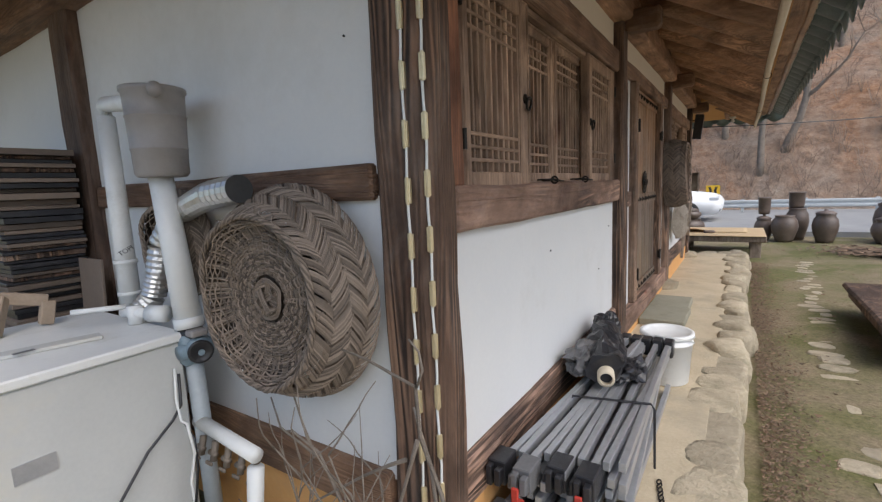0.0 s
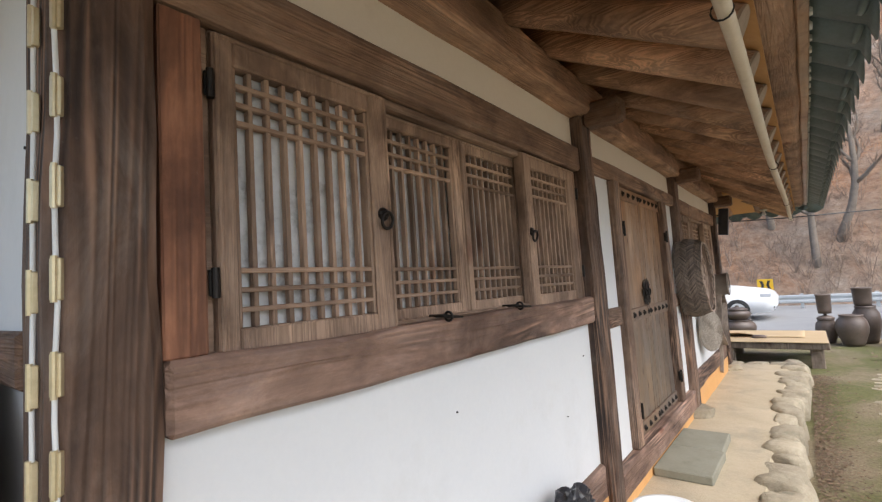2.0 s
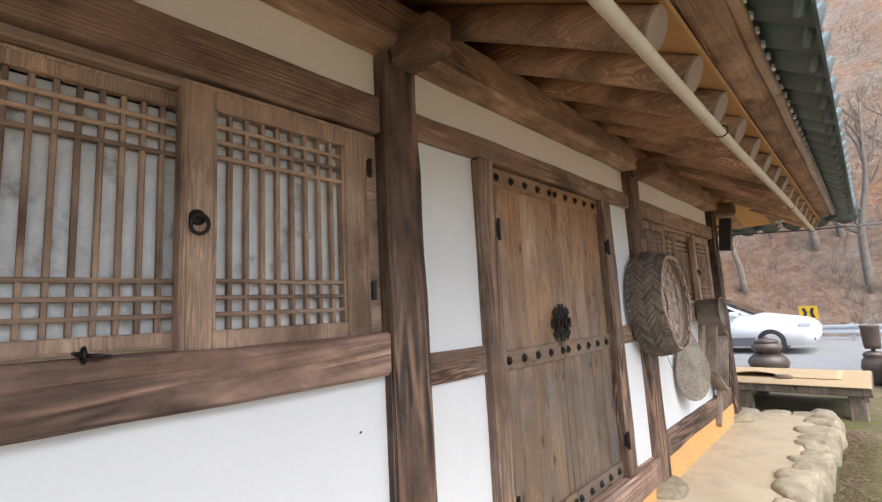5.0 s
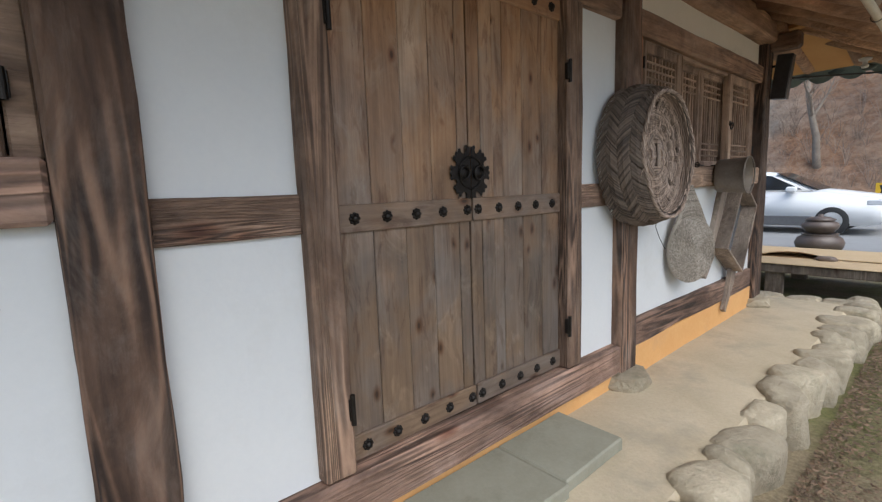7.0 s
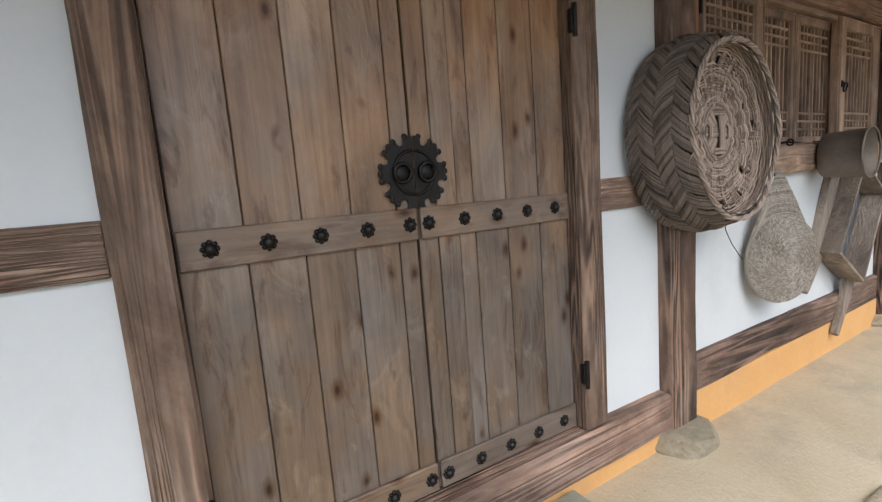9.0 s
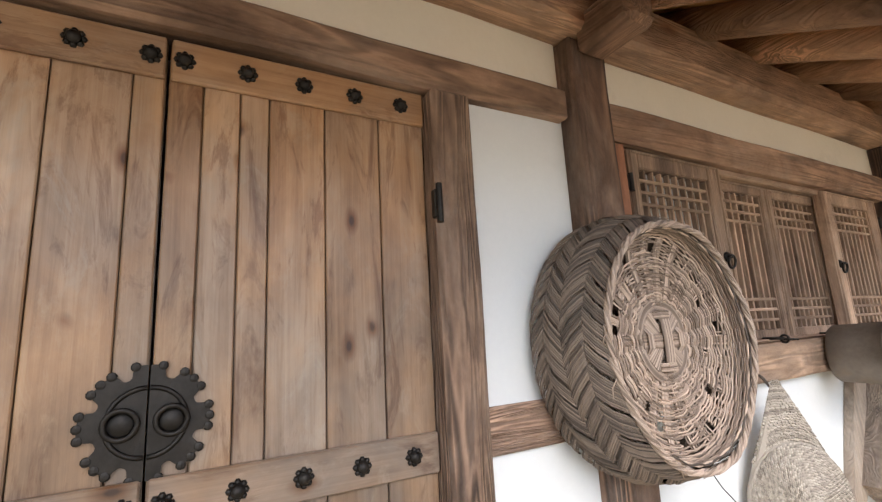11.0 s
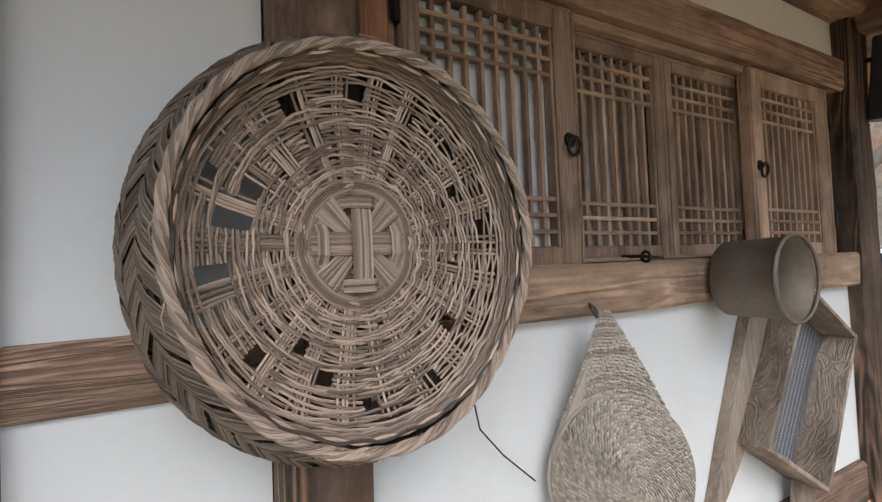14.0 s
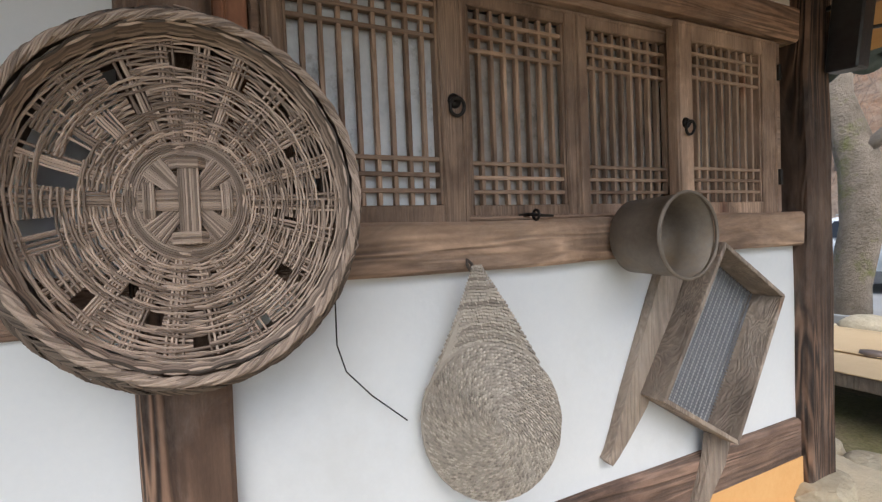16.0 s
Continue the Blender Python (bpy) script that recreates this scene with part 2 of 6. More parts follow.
M_PLASTER = mottled("white_lime_plaster", (0.64, 0.65, 0.655), (0.71, 0.715, 0.71), 1.6, 0.9, 45, 0.25, 0.003, c=(0.6, 0.6, 0.585))
# wall plaster again, made creamier and brighter to carry the warm bounced light
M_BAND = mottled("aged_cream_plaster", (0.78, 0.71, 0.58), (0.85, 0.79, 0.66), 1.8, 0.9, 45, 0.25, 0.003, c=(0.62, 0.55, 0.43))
M_OCHRE = mottled("ochre_plaster", (0.62, 0.32, 0.11), (0.72, 0.42, 0.17), 3.0, 0.9, 40, 0.3, 0.004, c=(0.55, 0.33, 0.16))
M_SOFFIT = mottled("clay_soffit_plaster", (0.5, 0.27, 0.1), (0.62, 0.36, 0.15), 3.0, 0.9, 40, 0.3, 0.004)
M_PAPER = mottled("window_paper_film", (0.46, 0.47, 0.48), (0.74, 0.75, 0.75), 13.0, 0.3, 40, 0.7, 0.006, c=(0.16, 0.14, 0.125))
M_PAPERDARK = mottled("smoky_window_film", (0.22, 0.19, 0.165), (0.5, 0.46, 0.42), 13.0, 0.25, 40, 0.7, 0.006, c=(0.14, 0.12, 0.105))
M_EARTH = mottled("packed_sandy_terrace", (0.4, 0.33, 0.22), (0.6, 0.51, 0.37), 2.2, 0.95, 55, 0.8, 0.01, c=(0.33, 0.29, 0.22))
M_STONE = mottled("kerb_stone", (0.27, 0.225, 0.155), (0.54, 0.465, 0.34), 7.0, 0.9, 34, 1.0, 0.02, c=(0.21, 0.195, 0.125), vary=0.15)
M_SLAB = mottled("green_grey_slab", (0.23, 0.22, 0.165), (0.32, 0.31, 0.245), 5.0, 0.85, 60, 0.3, 0.004, c=(0.18, 0.175, 0.13))
M_IRON = mottled("blackened_iron", (0.015, 0.013, 0.012), (0.045, 0.04, 0.036), 20, 0.5, 120, 0.3, 0.002, metal=0.8)
M_BRASS = mottled("brass_hinge", (0.5, 0.41, 0.24), (0.74, 0.64, 0.43), 14, 0.4, 90, 0.2, 0.001, metal=0.6)
M_TILE = mottled("dark_green_roof_tile", (0.075, 0.11, 0.115), (0.18, 0.235, 0.24), 8, 0.45, 60, 0.3, 0.004, vary=0.2)
M_POLE = mottled("cream_pole_paint", (0.5, 0.42, 0.3), (0.66, 0.58, 0.45), 8, 0.6, 60, 0.2, 0.002)
M_TWIG = fibre("brown_twig", (0.095, 0.064, 0.046), (0.66, 0.5, 0.39))
M_TWIGDARK = fibre("dark_wicker", (0.026, 0.02, 0.016), (0.25, 0.19, 0.148))
M_WICKER = fibre("grey_brown_wicker", (0.05, 0.039, 0.031), (0.35, 0.275, 0.215))
M_RIM = fibre("pale_rim_twig", (0.12, 0.085, 0.064), (0.56, 0.43, 0.34))
M_STRAW = fibre("grey_straw_rope", (0.15, 0.125, 0.1), (0.56, 0.49, 0.41), 110)
M_PVC = mottled("white_pvc", (0.66, 0.67, 0.66), (0.76, 0.76, 0.74), 6, 0.4, 40, 0.05, 0.002, c=(0.55, 0.54, 0.5))
M_CAN = mottled("grey_plastic_tank", (0.25, 0.23, 0.22), (0.32, 0.3, 0.29), 5, 0.5, 40, 0.1, 0.002, c=(0.2, 0.18, 0.17))
M_FOIL = mottled("silver_foil_duct", (0.5, 0.49, 0.46), (0.72, 0.7, 0.67), 18, 0.3, 60, 0.5, 0.004, metal=0.8)
M_CASE = mottled("cream_boiler_casing", (0.46, 0.47, 0.465), (0.56, 0.565, 0.55), 2.5, 0.45, 60, 0.05, 0.002, c=(0.55, 0.53, 0.47))
M_BLUE = mottled("blue_meter_paint", (0.13, 0.19, 0.23), (0.24, 0.31, 0.36), 20, 0.4, 80, 0.1, 0.001)
M_BLUEPIPE = mottled("blue_grey_pipe", (0.3, 0.34, 0.37), (0.42, 0.46, 0.49), 8, 0.45, 60, 0.1, 0.002)
M_BLACK = mottled("black_plastic", (0.012, 0.012, 0.014), (0.035, 0.035, 0.04), 20, 0.35, 60, 0.3, 0.004)
M_GREYPLASTIC = mottled("grey_plastic", (0.1, 0.1, 0.105), (0.17, 0.17, 0.175), 20, 0.5, 60, 0.1, 0.001)
M_RED = mottled("red_plastic", (0.4, 0.03, 0.02), (0.55, 0.06, 0.04), 20, 0.5, 60, 0.1, 0.001)
M_ALU = mottled("grey_aluminium", (0.36, 0.37, 0.39), (0.5, 0.51, 0.53), 12, 0.38, 80, 0.1, 0.001, metal=0.55)
M_BUCKET = mottled("white_bucket_plastic", (0.72, 0.73, 0.73), (0.8, 0.8, 0.79), 6, 0.35, 40, 0.05, 0.001, c=(0.62, 0.61, 0.57))
M_POT = mottled("tarnished_tin", (0.1, 0.08, 0.063), (0.24, 0.2, 0.16), 5, 0.55, 50, 0.3, 0.004, metal=0.25, c=(0.2, 0.14, 0.08))
M_MESH = mottled("galvanised_wire", (0.24, 0.25, 0.27), (0.38, 0.39, 0.42), 30, 0.4, 80, 0.1, 0.001, metal=0.7)
M_JAR = mottled("brown_onggi_glaze", (0.08, 0.06, 0.052), (0.2, 0.15, 0.12), 4, 0.4, 40, 0.15, 0.003, vary=0.25, c=(0.17, 0.13, 0.11))
M_CAR = mottled("white_car_paint", (0.82, 0.83, 0.84), (0.86, 0.86, 0.86), 1, 0.35, 40, 0.0, 0.001)
M_RUBBER = mottled("tyre_rubber", (0.02, 0.02, 0.02), (0.04, 0.04, 0.04), 20, 0.8, 80, 0.2, 0.002)
M_CARGLASS = mottled("dark_car_glass", (0.02, 0.022, 0.025), (0.03, 0.032, 0.035), 2, 0.08, 40, 0.0, 0.001)
M_LAMP = mottled("headlight_lens", (0.6, 0.62, 0.65), (0.75, 0.77, 0.8), 10, 0.12, 40, 0.0, 0.001)
M_ASPHALT = mottled("pale_road_asphalt", (0.24, 0.24, 0.24), (0.34, 0.34, 0.335), 1.0, 0.9, 60, 0.4, 0.005)
M_RAIL = mottled("galvanised_rail", (0.45, 0.47, 0.48), (0.6, 0.62, 0.62), 3, 0.5, 50, 0.1, 0.002, metal=0.4)
M_YELLOW = mottled("yellow_sign_sheet", (0.72, 0.42, 0.02), (0.8, 0.5, 0.03), 4, 0.5, 50, 0.05, 0.001)
M_SHEET = mottled("tan_floor_sheet", (0.5, 0.36, 0.2), (0.6, 0.45, 0.27), 3, 0.6, 50, 0.1, 0.002)
M_BARK = mottled("grey_bark", (0.16, 0.13, 0.105), (0.32, 0.27, 0.22), 5, 0.95, 40, 0.8, 0.02, vary=0.2)
M_MOSSBARK = mottled("mossy_bark", (0.12, 0.095, 0.07), (0.36, 0.3, 0.24), 4, 0.95, 25, 1.0, 0.05, c=(0.14, 0.15, 0.03))
M_BRUSH = fibre("dry_brush", (0.17, 0.12, 0.09), (0.45, 0.33, 0.25), 8)
M_LEAFLITTER = fibre("fallen_leaf", (0.045, 0.03, 0.018), (0.25, 0.16, 0.1), 30)


def ground_material():
    """Bare sandy soil along the walked strip, moss and thin grass beside it, leaf litter at the kerb; pale unseen
    ground past x = 3 added as a reflector.
    """
    m, n, l, b = nodes_of("yard_soil")
    v = coords(n, l, shift=False)
    big = noise_tex(n, l, v, 0.9, 8, 0.65, 0.6)
    fin = noise_tex(n, l, v, 40, 6, 0.7)
    soil = ramp(n, [(0.3, (0.13, 0.1, 0.058)), (0.7, (0.31, 0.25, 0.155))])
    l.new(fin.outputs["Fac"], soil.inputs[0])
    moss = ramp(n, [(0.3, (0.065, 0.07, 0.018)), (0.7, (0.16, 0.16, 0.05))])
    l.new(fin.outputs["Fac"], moss.inputs[0])
    k = ramp(n, [(0.42, (0, 0, 0)), (0.58, (0.9, 0.9, 0.9))])
    l.new(big.outputs["Fac"], k.inputs[0])
    col = mix(n, l, k.outputs[0], soil.outputs[0], moss.outputs[0])
    sep = n.new("ShaderNodeSeparateXYZ")
    l.new(v, sep.inputs[0])
    # pale ground added out of view, to bounce light up under the eaves
    bounce_yard = n.new("ShaderNodeMapRange")
    bounce_yard.inputs["From Min"].default_value, bounce_yard.inputs["From Max"].default_value = 3.0, 4.5
    l.new(sep.outputs[0], bounce_yard.inputs["Value"])
    pale = ramp(n, [(0.3, (0.42, 0.36, 0.27)), (0.7, (0.62, 0.55, 0.44))])
    l.new(fin.outputs["Fac"], pale.inputs[0])
    col = mix(n, l, bounce_yard.outputs[0], col, pale.outputs[0])
    l.new(col, b.inputs["Base Color"])
    b.inputs["Roughness"].default_value = 0.95
    bump(n, l, b, fin.outputs["Fac"], 0.8, 0.015)
    return m


def hill_material():
    m, n, l, b = nodes_of("leaf_litter_slope")
    v = coords(n, l, shift=False)
    big = noise_tex(n, l, v, 0.12, 8, 0.7, 0.5)
    fin = noise_tex(n, l, v, 2.2, 9, 0.75)
    c1 = ramp(n, [(0.3, (0.15, 0.085, 0.052)), (0.5, (0.38, 0.205, 0.115)), (0.7, (0.54, 0.34, 0.21))])
    l.new(fin.outputs["Fac"], c1.inputs[0])
    c2 = ramp(n, [(0.3, (0.2, 0.16, 0.125)), (0.7, (0.46, 0.39, 0.32))])
    l.new(fin.outputs["Fac"], c2.inputs[0])
    k = ramp(n, [(0.4, (0, 0, 0)), (0.6, (1, 1, 1))])
    l.new(big.outputs["Fac"], k.inputs[0])
    l.new(mix(n, l, k.outputs[0], c1.outputs[0], c2.outputs[0]), b.inputs["Base Color"])
    b.inputs["Roughness"].default_value = 1.0
    bump(n, l, b, fin.outputs["Fac"], 1.0, 0.3)
    return m


M_YARD, M_HILL = ground_material(), hill_material()


# ---- mesh helpers ----
def part(name, bm, material, parent=None, label="", smooth=False):
    """One bmesh as one mesh object, under a thing or a part."""
    me = bpy.data.meshes.new(name)
    bm.to_mesh(me)
    bm.free()
    me.materials.append(material)
    if smooth:
        for p in me.polygons:
            p.use_smooth = True
    ob = new(name, me)
    if parent is not None:
        ob.parent = parent
        ob.matrix_parent_inverse = parent.matrix_basis.inverted()
    if label:
        ob["label"] = label
    return ob


def again(ob, m, parent=None):
    """Another object on the same mesh."""
    o = new(ob.name.split(".")[0], ob.data)
    o.matrix_basis = m
    p = parent if parent is not None else ob.parent
    if p is not None:
        o.parent = p
        o.matrix_parent_inverse = p.matrix_basis.inverted()
    return o


def thing(name, place, label, category, group="", kind=""):
    """An Empty at the base of a thing; its parts are built in world coordinates and parented."""
    e = new(name)
    e.empty_display_size = 0.1
    e.matrix_basis = Matrix.Translation(place)
    return tagged(e, label, category, group, kind)


def solid(name, bm, material, label, category="", kind="structure", smooth=False, group=""):
    return tagged(part(name, bm, material, None, "", smooth), label, category, group, kind)


def box(x0, x1, y0, y1, z0, z1, bevel=0.005, m=None, cuts=0, wob=0.0):
    bm = bmesh.new()
    bmesh.ops.create_cube(bm, size=1)
    for v in bm.verts:
        v.co = Vector((x0 + (v.co.x + 0.5) * (x1 - x0), y0 + (v.co.y + 0.5) * (y1 - y0), z0 + (v.co.z + 0.5) * (z1 - z0)))
    if cuts:
        d = [x1 - x0, y1 - y0, z1 - z0]
        ax = d.index(max(d))
        es = [e for e in bm.edges if abs((e.verts[0].co - e.verts[1].co)[ax]) > 0.9 * d[ax]]
        bmesh.ops.subdivide_edges(bm, edges=es, cuts=cuts)
    if bevel:
        es = [e for e in bm.edges if len(e.link_faces) == 2 and e.calc_face_angle(0) > 0.5]
        bmesh.ops.bevel(bm, geom=es, offset=bevel, segments=1, affect="EDGES")
    if wob:
        for v in bm.verts:
            v.co += noise.noise_vector(v.co * 2.7) * wob
    if m is not None:
        bm.transform(m)
    return bm


def join(*bms):
    """Several bmeshes into one."""
    out = bmesh.new()
    for b in bms:
        me = bpy.data.meshes.new("tmp")
        b.to_mesh(me)
        b.free()
        out.from_mesh(me)
        bpy.data.meshes.remove(me)
    return out


def rod(p0, p1, r0, r1=None, seg=12):
    p0, p1 = Vector(p0), Vector(p1)
    bm = bmesh.new()
    d = p1 - p0
    m = Matrix.Translation((p0 + p1) / 2) @ d.to_track_quat("Z", "Y").to_matrix().to_4x4()
    bmesh.ops.create_cone(bm, cap_ends=True, segments=seg, radius1=r0, radius2=r0 if r1 is None else r1, depth=d.length, matrix=m)
    return bm


def sweep(bm, pts, r, seg=6, close=False, r_end=None):
    """A tube along points, added to bm."""
    pts = [Vector(p) for p in pts]
    n = len(pts)
    rings = []
    up = Vector((0.31, 0.17, 0.93))
    for i, p in enumerate(pts):
        a = pts[(i - 1) % n] if close or i else pts[0]
        b = pts[(i + 1) % n] if close or i < n - 1 else pts[-1]
        t = (b - a).normalized()
        s = t.cross(up)
        if s.length < 0.05:
            s = t.cross(Vector((1, 0, 0)))
        s.normalize()
        u = s.cross(t)
        rr = r if r_end is None else r + (r_end - r) * i / (n - 1)
        rings.append([bm.verts.new(p + (s * math.cos(k * 2 * math.pi / seg) + u * math.sin(k * 2 * math.pi / seg)) * rr) for k in range(seg)])
    for i in range(n if close else n - 1):
        A, B = rings[i], rings[(i + 1) % n]
        for k in range(seg):
            bm.faces.new((A[k], A[(k + 1) % seg], B[(k + 1) % seg], B[k]))
    if not close:
        bm.faces.new(rings[0][::-1])
        bm.faces.new(rings[-1])
    return bm


def tube(pts, r, seg=8, close=False, r_end=None):
    return sweep(bmesh.new(), pts, r, seg, close, r_end)


def lathe(profile, seg=32, m=None):
    """(radius, height) pairs turned about z."""
    bm = bmesh.new()
    rings = []
    for r, z in profile:
        rings.append([bm.verts.new((r * math.cos(k * 2 * math.pi / seg), r * math.sin(k * 2 * math.pi / seg), z)) for k in range(seg)] if r > 1e-5 else [bm.verts.new((0, 0, z))])
    for A, B in zip(rings, rings[1:]):
        for k in range(seg):
            q = [A[k % len(A)], A[(k + 1) % len(A)], B[(k + 1) % len(B)], B[k % len(B)]]
            q = [v for i, v in enumerate(q) if v not in q[:i]]
            if len(q) > 2:
                bm.faces.new(q)
    bmesh.ops.recalc_face_normals(bm, faces=bm.faces)
    if m is not None:
        bm.transform(m)
    return bm


def rock(sx, sy, sz, seed, sub=2, flat=0.5):
    bm = bmesh.new()
    bmesh.ops.create_icosphere(bm, subdivisions=sub, radius=1)
    for v in bm.verts:
        d = noise.noise(v.co * 1.1 + Vector((seed * 3.1, seed * 1.7, 0))) * 0.35 + noise.noise(v.co * 2.6 + Vector((0, seed * 2.3, 5))) * 0.14
        d -= 0.16 * abs(noise.noise(v.co * 1.9 + Vector((seed, 7, seed * 0.7)))) - 0.05 * noise.noise(v.co * 6.1 + Vector((seed, 0, 0)))
        c = v.co * (1 + d)
        c.z = flat * math.tanh(c.z / flat)
        # squarish plan, as roughly dressed field stone
        c.x = math.copysign(abs(c.x) ** 0.8, c.x)
        c.y = math.copysign(abs(c.y) ** 0.8, c.y)
        v.co = Vector((c.x * sx, c.y * sy, c.z / flat * sz))
    return bm


# ---- the house: levels and plan ----
WX = -0.83           # face of the white plaster
BX = -0.795          # face of rails and sills
POSTS = [(1.10, 1.285), (3.665, 3.85), (6.253, 6.448), (8.89, 9.10)]
PX0, PX1 = -0.965, -0.76
LOW0, LOW1 = 0.20, 0.385
SILL0, SILL1 = 1.215, 1.37
LIN0, LIN1 = 2.148, 2.30
LIND = 2.185         # underside of the lintel over the door
PUR0, PUR1 = 2.50, 2.70
YARD = -0.22

# floor inside, terrace, ground
solid("terrace", box(-0.99, -0.1, -3.5, 9.55, -0.5, 0.0, 0.02, None, 40, 0.012), M_EARTH, "packed sandy earth terrace along the house wall")
bm = bmesh.new()
bmesh.ops.create_grid(bm, x_segments=140, y_segments=140, size=1)
for v in bm.verts:
    # finer near the house, reaching far at the rim
    x, y = v.co.x, v.co.y
    v.co = Vector((math.copysign(abs(x) ** 3, x) * 400 + x * 8 + 1.5, math.copysign(abs(y) ** 3, y) * 400 + y * 12 + 6, 0))
    v.co.z = YARD + (0.022 * noise.noise(v.co * 1.3) + 0.012 * noise.noise(v.co * 4) if -2 < v.co.y < 14 else -0.01)
solid("ground", bm, M_YARD, "sandy yard soil with moss and thin dead grass", smooth=True)

# plaster walls, built as panels between the timbers, with real thickness
def wall_x(name, y0, y1, z0, z1, label="white lime plaster wall panel between timbers", mat=M_PLASTER):
    return solid(name, box(WX - 0.12, WX, y0, y1, z0, z1, 0.0), mat, label)

for i, (a, b) in enumerate(((1.27, 3.69), (6.41, 8.91))):
    wall_x("wall_front_low_%d" % (i + 1), a, b, LOW1 - 0.01, SILL0 + 0.01)
for i, (a, b) in enumerate(((3.85, 4.29), (5.81, 6.25))):
    wall_x("wall_door_side_low_%d" % (i + 1), a, b, 0.26, 1.15)
    wall_x("wall_door_side_high_%d" % (i + 1), a, b, 1.26, LIND + 0.01)
# the band's colour holds the bounce under the eaves
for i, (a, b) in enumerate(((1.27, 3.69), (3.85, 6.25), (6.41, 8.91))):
    wall_x("wall_band_%d" % (i + 1), a, b, LIN1 - 0.01, PUR0 + 0.05, "plaster band under the eaves, coloured cream for bounced light", M_BAND)
for i, (a, b, h) in enumerate(((1.12, 3.69, LOW0), (3.69, 6.41, 0.1), (6.41, 9.08, LOW0))):
    solid("wall_base_%d" % (i + 1), box(-0.98, -0.80, a, b, -0.1, h + 0.005, 0.0), M_OCHRE, "ochre clay plaster plinth under the timbers")
# side wall, facing -y
SY = 1.125
solid("wall_side_low", box(-6.5, -0.95, SY, SY + 0.12, 0.38, 1.35, 0.0), M_PLASTER, "white plaster side wall below the rail")
solid("wall_side_high", box(-6.5, -0.95, SY, SY + 0.12, 1.42, 3.1, 0.0), M_PLASTER, "white plaster side wall above the rail")
solid("wall_side_base", box(-6.5, -0.97, SY - 0.01, SY + 0.12, -0.1, 0.235, 0.0), M_OCHRE, "ochre plinth of the side wall")
solid("wall_back", box(-6.6, -6.5, SY, 9.08, -0.1, 2.9, 0.0), M_PLASTER, "plain plaster back wall")
solid("wall_far_side", box(-6.5, -0.97, 8.95, 9.07, -0.1, 2.7, 0.0), M_PLASTER, "plain plaster far side wall")
solid("floor", box(-6.5, -0.98, 1.25, 8.95, -0.1, 0.3, 0.0), M_OCHRE, "plain clay floor inside the house")
solid("ceiling", box(-6.5, -0.93, 1.25, 8.95, 2.72, 2.76, 0.0), M_PLASTER, "plain ceiling inside the house")

# posts and beams
for i, (a, b) in enumerate(POSTS):
    lab = "dark old timber corner post with checks" if i in (0, 3) else "dark old timber post with worn edges"
    solid("post", box(PX0, PX1, a, b, 0.02 if i else 0.1, 2.5, 0.012 if i else 0.03, None, 14, 0.012), M_POST, lab, "post")
    if i:
        solid("post_stone", rock(0.17, 0.17, 0.075, 11 + i), M_STONE, "rough pale foundation stone under a post", "stone", smooth=False).matrix_basis = Matrix.Translation((-0.8, (a + b) / 2, 0.025))
for i, (a, b) in enumerate(((1.285, 3.665), (6.448, 8.89))):
    solid("sill_beam", box(-0.95, -0.775, a + 0.002, b - 0.002, SILL0, SILL1, 0.012, None, 16, 0.008), M_TANSILL if i else M_SILL, "weathered sill beam with raised grain", "beam")
    solid("ground_beam", box(-0.95, BX, a + 0.002, b - 0.002, LOW0, LOW1, 0.012, None, 16, 0.01), M_SILL, "grey-brown ground beam above the plinth", "beam")
for i, (a, b) in enumerate(((1.285, 3.665), (3.85, 6.253), (6.448, 8.89))):
    solid("lintel", box(-0.95, BX + 0.01, a + 0.002, b - 0.002, LIND if i == 1 else LIN0, LIN1, 0.012, None, 16, 0.008), M_BEAM, "brown lintel beam under the white band", "beam")
solid("threshold", box(-0.95, -0.765, 3.852, 6.251, 0.095, 0.275, 0.012, None, 16, 0.008), M_SILL, "worn timber threshold under the plank door", "beam")
for a, b in ((3.852, 4.268), (5.832, 6.251)):
    solid("rail", box(-0.95, BX - 0.015, a, b, 1.142, 1.27, 0.006, None, 6, 0.004), M_RAILWOOD, "ridged brown rail across a plaster panel", "beam")
for a, b in ((4.268, 4.39), (5.70, 5.832)):
    solid("door_jamb", box(-0.95, -0.775, a, b, 0.277, LIND - 0.002, 0.01, None, 10, 0.006), M_JAMB, "ridged weathered door post of the plank door", "jamb")
solid("purlin", box(-0.99, -0.70, 0.2, 10.0, PUR0, PUR1, 0.02, None, 24, 0.012), M_EAVES, "heavy brown eaves purlin on the posts", "beam")
for i, (a, b) in enumerate(POSTS):
    c = (a + b) / 2
    solid("bracket", box(-0.762, -0.525, c - 0.07, c + 0.07, 2.425, 2.575, 0.022, None), M_BEAMX, "short bracket arm at a post head", "bracket")
solid("jamb_board", box(-0.93, -0.80, 1.292, 1.385, SILL1 + 0.002, LIN0 - 0.002, 0.004), M_REDJAMB, "reddish unweathered board beside the window", "board")
solid("jamb_board", box(-0.93, -0.80, 6.45, 6.53, SILL1 + 0.002, LIN0 - 0.002, 0.004), M_REDJAMB, "reddish unweathered board beside the window", "board")
# side wall timbers
solid("side_rail", box(-6.5, -0.967, SY - 0.03, SY + 0.1, 1.335, 1.45, 0.01, None, 16, 0.01), M_BEAMX, "brown rail along the side wall", "beam")
solid("side_ground_beam", box(-6.5, -0.967, SY - 0.04, SY + 0.1, 0.235, 0.41, 0.012, None, 16, 0.01), M_BEAMX, "brown ground beam along the side wall", "beam")
